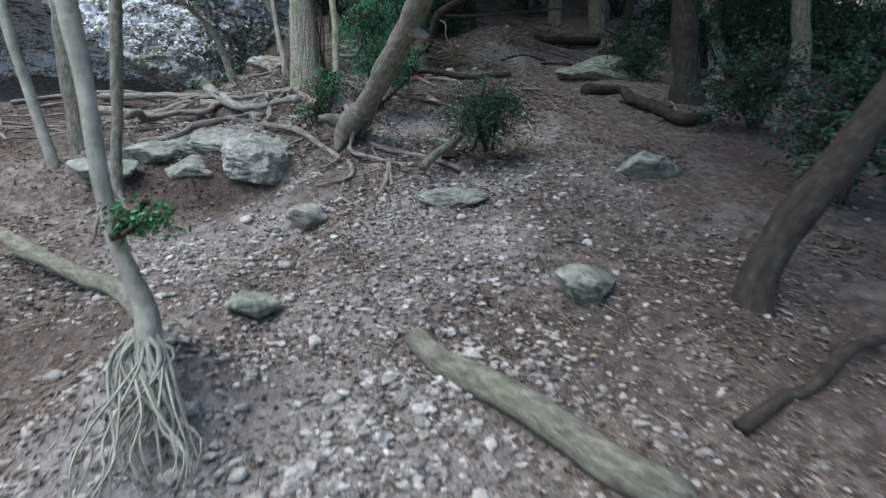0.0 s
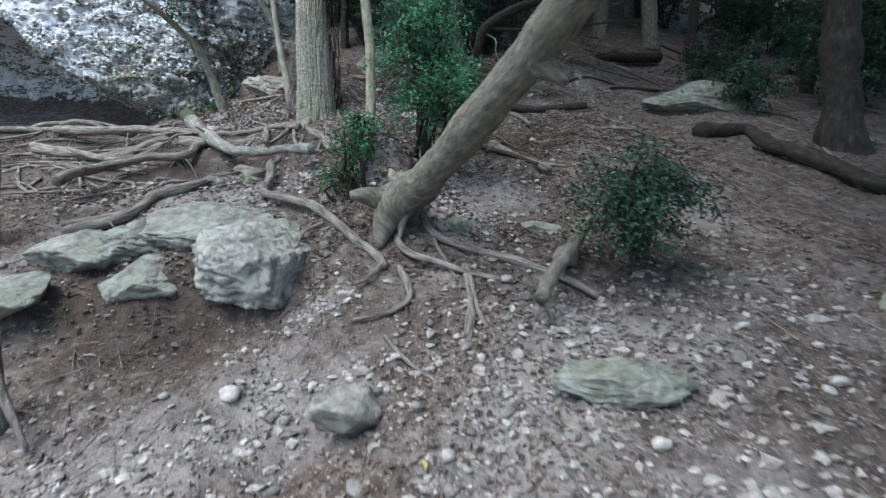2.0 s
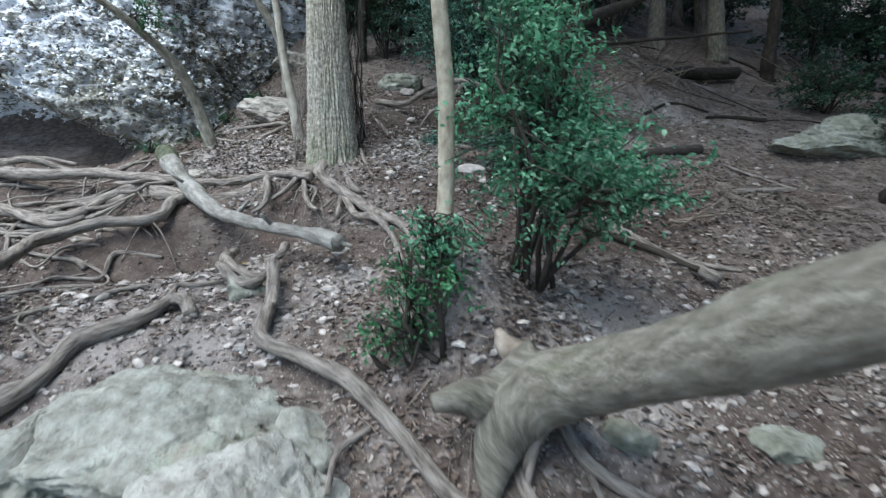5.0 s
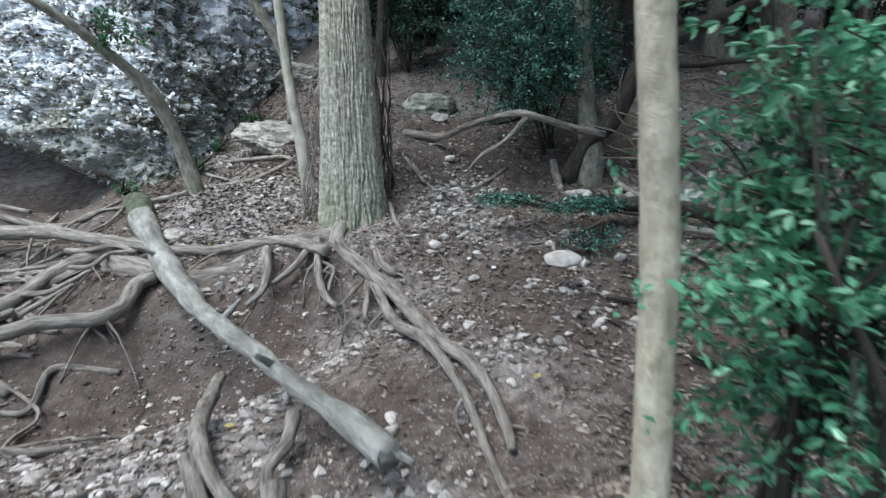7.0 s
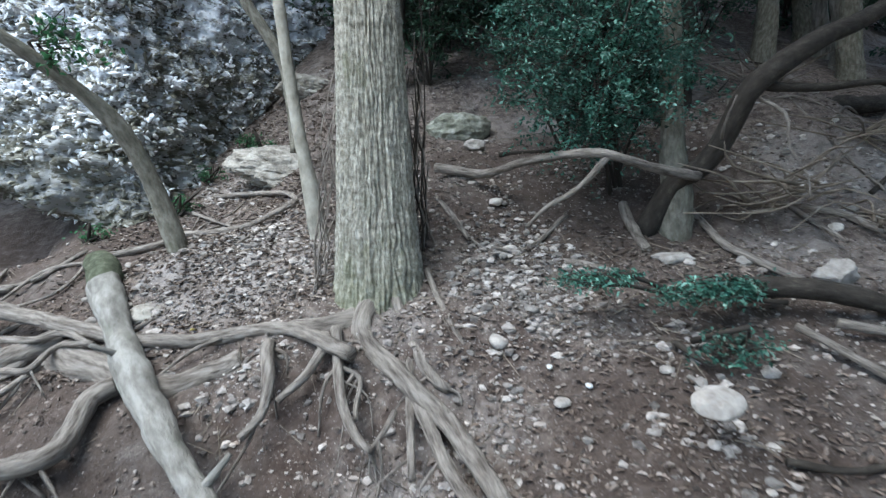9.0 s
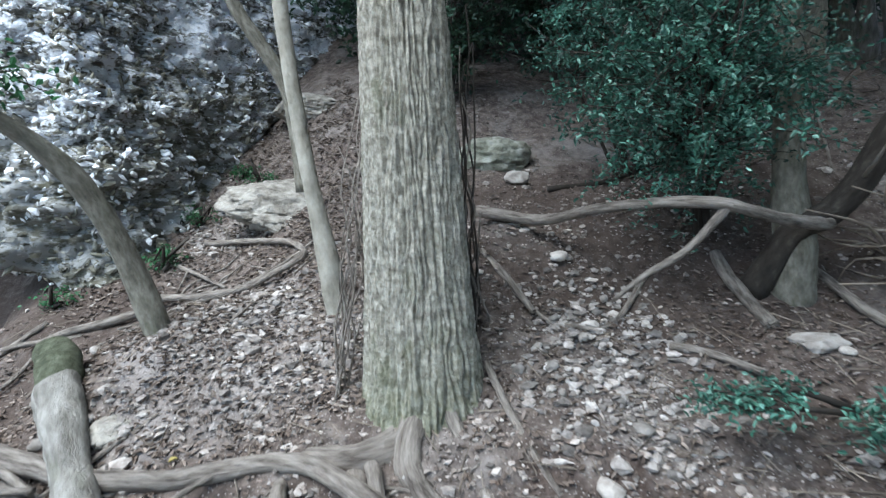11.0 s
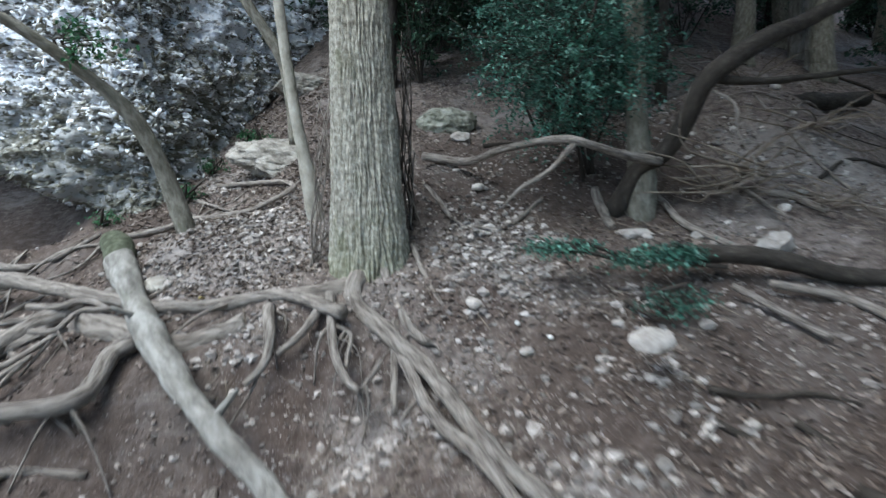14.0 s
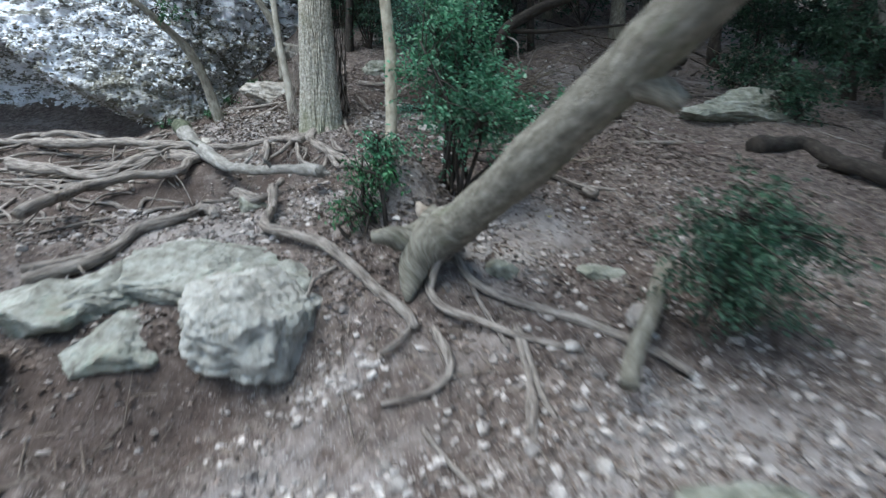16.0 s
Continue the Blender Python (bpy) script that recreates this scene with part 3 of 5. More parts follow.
def flakes(me, count, seed, material, least, up=0.10):
    """Flat stones that stick out of the cliff; up: how much thicker they lie higher up."""
    rng = np.random.default_rng(seed)
    co = np.empty(len(me.vertices) * 3)
    me.vertices.foreach_get("co", co)
    co = co.reshape(-1, 3)
    ok = (co[:, 0] > -6) & (co[:, 0] < 0.9) & (co[:, 2] < 7) & (fbm(co * (1.1, 1.1, 2.0), 3, seed) + up * np.clip(co[:, 2] - 4, -1, 1) > least)
    p = co[ok][rng.integers(0, ok.sum(), count)] + rng.normal(size=(count, 3)) * 0.01
    v = ICO_V[None] * (1 + rng.uniform(-0.4, 0.3, (count, len(ICO_V), 1)))
    v = v * (0.008 * 3.8 ** (rng.uniform(0, 1, (count, 1, 1)) ** 1.6)) * rng.uniform(0.6, 1.4, (count, 1, 3)) * (1.25, 0.7, 0.6)
    a = rng.normal(0, 0.7, count)
    c, s = np.cos(a)[:, None], np.sin(a)[:, None]
    v = np.stack([v[..., 0] * c - v[..., 2] * s, v[..., 1], v[..., 0] * s + v[..., 2] * c], -1) + p[:, None]
    f = ICO_F[None] + (np.arange(count) * len(ICO_V))[:, None, None]
    return mesh_of("rock_flakes", v.reshape(-1, 3), f.reshape(-1, 3), material, False)


tagged(part("rock_flakes", flakes(face, 15000, 57, FLAKE, 0.46), wall, "pale flat stones weathering out of the cliff"), kind="stuff")
tagged(part("rock_flakes", flakes(face, 11000, 58, DULL_FLAKE, 0.42, -0.22), wall, "dull grey and olive stones set in the cliff"), kind="stuff")


# the big tree, with its flared foot, roots and vines
def big_trunk():
    heights = np.r_[np.arange(2.25, 4.9, 0.013), np.arange(4.9, 9.5, 0.15)]
    sides = 340
    ang = np.arange(sides) * 2 * np.pi / sides
    verts, uv = [], []
    for z in heights:
        cx, cy = 0.375 + 0.012 * np.sin(z * 1.3), 7.62 + 0.02 * (z - 3)
        flare = 0.115 * np.exp(-(z - 2.55) / 0.23)
        lobes = 1 + flare * np.cos(ang * 5 + 0.6) * (z < 3.4)
        r = 0.183 - 0.034 * (min(z, 4.7) - 3) - 0.012 * max(z - 4.7, 0) + flare * lobes
        q = np.c_[np.cos(ang) * 5.2, np.sin(ang) * 5.2, np.full(sides, z * 1.25)]
        twist = 0.20 * (noise3(np.c_[np.cos(ang) * 4, np.sin(ang) * 4, np.full(sides, z * 7)], 5) - 0.5) + 0.07 * (noise3(np.c_[np.cos(ang) * 9, np.sin(ang) * 9, np.full(sides, z * 16)], 6) - 0.5)
        q2 = np.c_[np.cos(ang + twist) * 11.5, np.sin(ang + twist) * 11.5, np.full(sides, z * 2.3)]
        groove = np.abs(2 * noise3(q2, 61) - 1)
        fine = np.abs(2 * noise3(q2 * (1.9, 1.9, 2.9), 62) - 1)
        r = r - 0.021 * np.exp(-groove / 0.10) - 0.010 * np.exp(-fine / 0.17) + 0.03 * (noise3(q * (0.3, 0.3, 0.9), 63) - 0.5) + 0.010 * (noise3(q * (4, 4, 9), 64) - 0.5) + 0.007 * (noise3(q * (9, 9, 22), 65) - 0.5) + 0.012
        verts.append(np.c_[cx + r * np.cos(ang), cy + r * np.sin(ang), np.full(sides, z)])
        uv.append(np.c_[ang * 0.2, np.full(sides, z)])
    n, m = sides, len(heights)
    k, j = np.meshgrid(np.arange(m - 1), np.arange(n), indexing="ij")
    k, j, j2 = k.ravel(), j.ravel(), (j.ravel() + 1) % n
    faces = np.c_[k * n + j, k * n + j2, (k + 1) * n + j2, (k + 1) * n + j]
    return mesh_of("trunk", np.concatenate(verts), faces, BARK, True, np.concatenate(uv), np.full(n * m, 0.4 * np.pi))


def crown(name, parent, centre, radii, count, seed, material, size=0.09, clumps=26):
    """A ragged, unseen canopy of small leaves in clumps, with limbs that carry them; placed and thinned to set the
    shade below.
    """
    rng = np.random.default_rng(seed)
    where = []
    for _ in range(clumps):
        d = rng.normal(size=3)
        d = d / np.linalg.norm(d) * rng.uniform(0.35, 1.0) ** 0.6
        c = np.array(centre) + d * np.array(radii)
        where.append(c + rng.normal(size=(count // clumps, 3)) * np.array(radii) * rng.uniform(0.10, 0.24))
    put(name, leaf_mesh(name, np.concatenate(where), size, size * 0.55, material, seed), parent)


big = group_of("big_tree", "big tree with furrowed grey-brown bark and spreading bare roots", "tree", (0.375, 7.62, 2.5))
put("trunk", big_trunk(), big)
TRUNK_ROOTS = [
    (0.074, 0.057, [(0.36, 7.52, 2.80), (0.17, 7.41, 2.74), (0.05, 7.44, 2.71), (-0.14, 7.56, 2.66), (-0.29, 7.60, 2.62), (-0.47, 7.58, 2.56)]),
    (0.064, 0.019, [(0.30, 7.5, 2.84), (0.24, 7.33, 2.75), (0.34, 7.07, 2.63), (0.44, 6.82, 2.54), (0.49, 6.48, 2.47), (0.50, 6.19, 2.45), (0.57, 5.98, 2.42), (0.57, 5.76, 2.35), (0.54, 5.58, 2.30)]),
    (0.036, 0.014, [(0.38, 6.96, 2.56), (0.40, 6.62, 2.45), (0.46, 6.24, 2.44), (0.48, 6.01, 2.41), (0.49, 5.80, 2.35), (0.48, 5.60, 2.28), (0.47, 5.45, 2.26)]),
    (0.034, 0.018, [(0.13, 7.43, 2.72), (0.12, 7.28, 2.75), (0.11, 7.13, 2.64), (0.11, 7.00, 2.55), (0.14, 6.87, 2.50), (0.18, 6.79, 2.48)]),
    (0.036, 0.019, [(0.07, 7.43, 2.71), (0.08, 7.28, 2.72), (-0.00, 7.18, 2.63), (-0.12, 7.14, 2.55)]),
    (0.032, 0.019, [(-0.13, 7.55, 2.66), (-0.15, 7.35, 2.70), (-0.15, 7.22, 2.64), (-0.16, 7.16, 2.57), (-0.19, 7.11, 2.51), (-0.26, 7.07, 2.46)]),
    (0.033, 0.018, [(0.40, 7.58, 2.96), (0.41, 7.32, 2.78), (0.39, 7.11, 2.65), (0.35, 6.93, 2.54), (0.29, 6.67, 2.42)]),
    (0.043, 0.022, [(0.43, 7.17, 2.70), (0.46, 7.02, 2.62), (0.50, 6.93, 2.59)]),
    (0.014, 0.011, [(0.12, 7.16, 2.65), (0.19, 7.09, 2.62), (0.16, 7.01, 2.55), (0.15, 6.95, 2.52)]),
    (0.013, 0.010, [(0.29, 6.91, 2.55), (0.23, 6.85, 2.50), (0.18, 6.83, 2.46)]),
]
for n, (r0, r1, pts) in enumerate(TRUNK_ROOTS):
    k = 0.9 if n == 0 else 0.75
    put("root", limb("root", pts, (r0 * k, (r0 + r1) / 2 * k, r1 * k), ROOT, sides=12, step=0.03, seed=n, rough=0.2, knots=0.3), big)
rng = np.random.default_rng(6)
for n in range(34):
    r0, r1, pts = TRUNK_ROOTS[n % len(TRUNK_ROOTS)]
    k = rng.integers(len(pts) - 1)
    p = np.array(pts[k]) + (np.array(pts[k + 1]) - np.array(pts[k])) * rng.uniform(0, 1)
    d = np.array((rng.normal(0, 0.09), -rng.uniform(0.03, 0.16)))
    line = [tuple(p)]
    for u in (0.5, 1.0):
        q = on(p[0] + d[0] * u + rng.normal(0, 0.025), p[1] + d[1] * u, 0.008)
        line.append((q.x, q.y, p[2] * (1 - u) + q.z * u))
    r = rng.uniform(0.004, 0.010)
    put("rootlet", limb("rootlet", line, (r, r * 0.4), ROOT, sides=6, step=0.03, seed=370 + n, rough=0.3), big)
rng = np.random.default_rng(4)
for n in range(26):
    a = rng.uniform(0.45, 0.9)
    r = 0.25 + rng.uniform(0, 0.09)
    x, y = 0.375 + r * math.cos(a), 7.62 + r * math.sin(a)
    pts = [(x + rng.normal(0, 0.03) + 0.07, y + rng.normal(0, 0.03), 2.75 + rng.uniform(0, 0.1))] + [(x + rng.normal(0, 0.018), y + rng.normal(0, 0.02), z) for z in np.arange(3.0, 3.25 + rng.uniform(0.0, 1.1), 0.16)]
    put("vine", limb("vine", pts, (rng.uniform(0.004, 0.008), 0.003), DARK_BARK if n % 3 else ROOT, sides=6, step=0.05, seed=100 + n), big)
for n in range(14):
    a = rng.uniform(2.3, 3.6)
    r = 0.225 + rng.uniform(0, 0.10)
    x, y = 0.375 + r * math.cos(a), 7.7 + r * math.sin(a)
    pts = [(x - 0.04, y, 2.72)] + [(x + rng.normal(0, 0.02) + 0.02 * k, y + rng.normal(0, 0.02), 2.9 + 0.17 * k) for k in range(rng.integers(4, 10))]
    put("shoot", limb("shoot", pts, (0.005, 0.0025), ROOT, sides=5, step=0.06, seed=200 + n), big)
for n, pts in enumerate([[(0.38, 7.7, 6.4), (1.2, 7.0, 7.6), (2.2, 6.4, 8.6)], [(0.38, 7.7, 6.9), (-0.6, 7.6, 8.0), (-1.6, 7.2, 8.7)], [(0.38, 7.7, 9.0), (0.5, 8.2, 10.2), (0.8, 8.6, 11.2)]]):
    put("limb", limb("limb", pts, (0.09, 0.03), GREY_BARK, sides=8, step=0.2, seed=300 + n), big)
# out of view; leaf count raised to darken the slope right of the trunk
crown("crown", big, (1.8, 8.6, 9.4), (3.2, 2.4, 1.4), 10000, 11, SHADE_LEAF, 0.18, 40)

# roots that run bare over the bank below the cliff
WEB = [
    (0.074, 0.046, [(-2.47, 8.71, 2.84), (-1.97, 8.43, 2.79), (-1.49, 8.24, 2.78), (-1.03, 7.90, 2.74), (-0.76, 7.71, 2.69), (-0.37, 7.60, 2.70), (-0.07, 7.44, 2.75), (0.17, 7.11, 2.71)]),
    (0.066, 0.067, [(-2.41, 8.01, 2.54), (-1.98, 7.76, 2.49), (-1.53, 7.51, 2.44), (-1.34, 7.77, 2.57), (-1.08, 7.91, 2.68)]),
    (0.059, 0.067, [(-1.38, 5.55, 2.16), (-1.32, 5.78, 2.23), (-1.53, 6.99, 2.31), (-1.24, 7.18, 2.41), (-0.88, 7.20, 2.45), (-0.82, 7.42, 2.55), (-0.74, 7.47, 2.58)]),
    (0.029, 0.029, [(-1.25, 8.78, 2.91), (-1.14, 8.81, 2.95), (-0.98, 8.80, 2.98), (-0.81, 8.82, 3.02), (-0.74, 8.91, 3.06), (-0.52, 8.76, 3.08), (-0.29, 8.67, 3.12), (-0.12, 8.67, 3.19), (0.01, 8.67, 3.26), (-0.02, 8.86, 3.31), (-0.17, 9.12, 3.32), (-0.55, 9.44, 3.30)]),
    (0.021, 0.015, [(-0.74, 9.36, 3.21), (-0.75, 9.52, 3.27), (-0.59, 9.58, 3.34)]),
    (0.069, 0.053, [(-1.04, 7.84, 2.63), (-0.79, 7.60, 2.56), (-0.56, 7.45, 2.52), (-0.38, 7.48, 2.57), (-0.24, 7.47, 2.62)]),
    (0.047, 0.037, [(-1.48, 7.64, 2.47), (-1.25, 7.78, 2.57), (-1.12, 8.00, 2.69)]),
    (0.054, 0.034, [(-2.44, 8.11, 2.60), (-2.04, 7.80, 2.53), (-1.57, 7.37, 2.41), (-1.38, 7.41, 2.45)]),
    (0.059, 0.039, [(-1.18, 5.04, 1.87), (-1.00, 5.10, 1.93), (-0.88, 5.20, 1.98), (-0.80, 5.38, 2.06), (-0.61, 5.44, 2.11), (-0.52, 5.57, 2.16), (-0.45, 5.53, 2.16), (-0.41, 5.40, 2.13)]),
    (0.043, 0.032, [(-1.25, 5.20, 1.91), (-1.06, 5.22, 1.94), (-0.90, 5.23, 1.97)]),
    (0.043, 0.023, [(-0.34, 6.67, 2.23), (-0.35, 6.16, 2.26), (-0.28, 5.83, 2.25), (-0.19, 5.67, 2.22), (-0.13, 5.65, 2.23)]),
    (0.034, 0.025, [(-0.04, 5.97, 2.32), (-0.07, 5.82, 2.29), (-0.12, 5.75, 2.27), (-0.11, 5.57, 2.22), (-0.09, 5.32, 2.16)]),
    (0.027, 0.016, [(-0.56, 5.51, 2.14), (-0.52, 5.61, 2.17), (-0.50, 5.71, 2.20), (-0.42, 5.66, 2.20), (-0.31, 5.63, 2.21)]),
    (0.024, 0.012, [(-0.71, 9.29, 3.19), (-0.54, 9.05, 3.14), (-0.39, 8.77, 3.11)]),
    (0.013, 0.009, [(-0.39, 8.43, 3.05), (-0.42, 8.23, 2.99), (-0.44, 8.10, 2.93)]),
    (0.031, 0.021, [(-1.33, 7.95, 2.69), (-1.15, 7.83, 2.70), (-1.04, 7.83, 2.72), (-0.89, 7.70, 2.69)]),
    (0.025, 0.018, [(-1.22, 7.68, 2.62), (-1.10, 7.63, 2.63), (-1.03, 7.75, 2.69), (-0.88, 7.70, 2.70)]),
    (0.019, 0.016, [(-1.05, 7.24, 2.42), (-0.95, 7.25, 2.44), (-0.83, 7.21, 2.42)]),
    (0.030, 0.021, [(-1.61, 7.52, 2.44), (-1.43, 7.57, 2.50), (-1.24, 7.51, 2.53), (-1.07, 7.67, 2.63)]),
    (0.024, 0.020, [(-1.33, 7.34, 2.44), (-1.22, 7.45, 2.51), (-1.15, 7.51, 2.55)]),
]
for n, (r0, r1, pts) in enumerate(WEB):
    k = 1.0 if n == 5 else 0.6
    me = limb("exposed_root", pts, (r0 * k, (r0 + r1) * k / 2, r1 * k), ROOT, sides=12, step=0.035, seed=20 + n, rough=0.22, knots=0.4)
    thing("exposed_root", me, "bare weathered tree root winding over the eroded bank", "root", "roots over the bank")
LOG_LINE = [(-1.03, 8.35, 2.96), (-0.74, 7.6, 2.66), (-0.45, 7.0, 2.47), (-0.22, 6.5, 2.42), (-0.04, 6.05, 2.40), (0.19, 5.55, 2.37)]
LOG_SHAPE = dict(sides=16, step=0.03, seed=71, rough=0.17, knots=0.5)
log = limb("fallen_log", LOG_LINE, (0.056, 0.047, 0.042, 0.033, 0.028), LOG_WOOD, **LOG_SHAPE)
log = thing("fallen_log", log, "pale grey fallen log lying across the roots", "log")
for n, (p, q) in enumerate([((-0.72, 7.55, 2.66), (-0.83, 7.5, 2.74)), ((-0.33, 6.75, 2.46), (-0.25, 6.78, 2.55)), ((-0.1, 6.2, 2.42), (-0.16, 6.14, 2.48)), ((0.14, 5.64, 2.38), (0.24, 5.53, 2.35))]):
    part("branch_stub", limb("branch_stub", [p, ((p[0] + q[0]) / 2, (p[1] + q[1]) / 2, (p[2] + q[2]) / 2), q], (0.018, 0.009), LOG_WOOD, sides=8, step=0.02, seed=75 + n), log)



def moss_sleeve(count):
    """A ragged coat of moss round the first rings of the log, closed over its end."""
    v = tube(LOG_LINE, (0.056, 0.047, 0.042, 0.033, 0.028), **LOG_SHAPE)[0]
    rings = v[: count * 16].reshape(count, 16, 3)
    centre = rings.mean(1, keepdims=True)
    lump = noise3(rings.reshape(-1, 3) * 30, 88).reshape(count, 16, 1)
    fade = np.linspace(1, -0.25, count)[:, None, None] + 0.5 * (noise3(rings.reshape(-1, 3) * 9, 89).reshape(count, 16, 1) - 0.5)
    rings = centre + (rings - centre) * (1 + np.clip(fade, -0.25, 0.5) * (0.16 + 0.3 * lump))
    ahead = centre[0, 0] - centre[1, 0]
    ahead = ahead / np.linalg.norm(ahead)
    rings[0] += ahead * 0.012
    verts = np.r_[rings.reshape(-1, 3), [centre[0, 0] + ahead * 0.03]]
    faces = [(n * 16 + k, n * 16 + (k + 1) % 16, n * 16 + 16 + (k + 1) % 16, n * 16 + 16 + k) for n in range(count - 1) for k in range(16)]
    faces += [((k + 1) % 16, k, count * 16) for k in range(16)]
    return mesh_of("moss", verts, faces, MOSS)


part("moss", moss_sleeve(10), log, "dark green moss on the upper end")
rng = np.random.default_rng(33)
for n in range(26):
    r0, r1, pts = WEB[rng.integers(len(WEB))]
    k = rng.integers(len(pts) - 1)
    p = np.array(pts[k]) + (np.array(pts[k + 1]) - np.array(pts[k])) * rng.uniform(0, 1)
    d = np.array((rng.normal(0, 0.12), -rng.uniform(0.02, 0.2)))
    line = [tuple(p)]
    for u in (0.5, 1.0):
        q = on(p[0] + d[0] * u + rng.normal(0, 0.02), p[1] + d[1] * u, 0.01)
        line.append((q.x, q.y, p[2] * (1 - u) + q.z * u if u < 1 else q.z))
    r = rng.uniform(0.006, 0.014)
    thing("rootlet", limb("rootlet", line, (r, r * 0.5), ROOT, sides=6, step=0.03, seed=340 + n, rough=0.25), "thin bare rootlet hanging down the eroded bank", "root", "rootlets on the bank")

rng = np.random.default_rng(35)
for n in range(72):
    x, y = rng.uniform(-2.5, -0.75), rng.uniform(5.7, 8.5)
    if n > 45:
        x, y = rng.uniform(-3.6, -1.3), rng.uniform(7.4, 8.9)
    a, l = rng.normal(2.7, 0.45), rng.uniform(0.4, 1.1)
    wave = rng.normal(0, 0.07, (5, 2))
    line = []
    for k in range(5):
        px, py = x + math.cos(a) * l * (k / 4 - 0.5) + wave[k, 0], y + math.sin(a) * l * (k / 4 - 0.5) + wave[k, 1]
        line.append(tuple(on(px, py, 0.03 * math.sin(k * 0.8) + 0.002)))
    r = rng.uniform(0.007, 0.018)
    thing("exposed_root", limb("exposed_root", line, (r, r * 0.6), ROOT, sides=8, step=0.04, seed=380 + n, rough=0.25, knots=0.4), "bare weathered tree root winding over the eroded bank", "root", "roots over the bank")

rng = np.random.default_rng(36)
for n in range(18):
    x, y = rng.uniform(-0.75, 0.15), rng.uniform(8.4, 9.7)
    a, l = rng.uniform(0, 3.14), rng.uniform(0.2, 0.55)
    line = []
    for k in range(4):
        line.append(tuple(on(x + math.cos(a) * l * (k / 3 - 0.5) + rng.normal(0, 0.035), y + math.sin(a) * l * (k / 3 - 0.5) + rng.normal(0, 0.035), 0.012)))
    r = rng.uniform(0.005, 0.011)
    thing("rootlet", limb("rootlet", line, (r, r * 0.5), ROOT, sides=6, step=0.03, seed=440 + n, rough=0.3), "thin bare rootlet lying on the littered slope", "root", "rootlets on the bank")

for n, line in enumerate([[(-3.5, 9.02), (-3.0, 9.08), (-2.6, 9.0), (-2.2, 9.06), (-1.9, 9.0)], [(-3.6, 8.8), (-3.1, 8.9), (-2.7, 8.86), (-2.35, 8.78)], [(-2.7, 9.1), (-2.3, 8.94), (-1.9, 8.84), (-1.6, 8.72)]]):
    me = limb("exposed_root", [tuple(on(x, y, 0.035)) for x, y in line], (0.03, 0.026, 0.018), ROOT, sides=10, step=0.035, seed=470 + n, rough=0.22, knots=0.4)
    thing("exposed_root", me, "bare weathered tree root lying at the mouth of the hollow", "root", "roots over the bank")

# the leaning tree
lean = group_of("leaning_tree", "grey-green leaning tree trunk with bare roots at its foot", "tree", (0.62, 4.62, 1.9))
LEAN_LINE = [(0.44, 4.40, 1.76), (0.455, 4.43, 1.83), (0.49, 4.46, 1.91), (0.545, 4.46, 1.985), (0.62, 4.40, 2.06), (0.70, 4.22, 2.16), (0.87, 3.48, 2.57), (1.04, 2.62, 3.06), (1.25, 1.5, 3.75), (1.6, 0.0, 4.9), (2.0, -1.2, 6.4)]
lean_trunk = put("trunk", limb("trunk", LEAN_LINE, (0.014, 0.040, 0.070, 0.095, 0.100, 0.086, 0.079, 0.074, 0.07, 0.06, 0.05), GREY_BARK, sides=32, step=0.02, seed=81, rough=0.08, knots=0.16), lean)
part("knot", limb("knot", [(0.82, 3.55, 2.56), (0.90, 3.46, 2.50), (0.97, 3.42, 2.44)], (0.05, 0.045, 0.03), GREY_BARK, sides=12, step=0.02, seed=83, rough=0.3), lean_trunk)
put("stub", limb("stub", [(0.66, 4.46, 2.08), (0.50, 4.47, 2.04), (0.39, 4.47, 2.05), (0.30, 4.47, 2.035)], (0.10, 0.066, 0.045, 0.026), GREY_BARK, sides=18, step=0.015, seed=84, rough=0.22, knots=0.3), lean)
put("stub", limb("stub", [(0.62, 4.48, 2.04), (0.57, 4.56, 2.12), (0.55, 4.60, 2.18)], (0.07, 0.04, 0.012), DRY_WOOD, sides=14, step=0.015, seed=85, rough=0.28), lean)
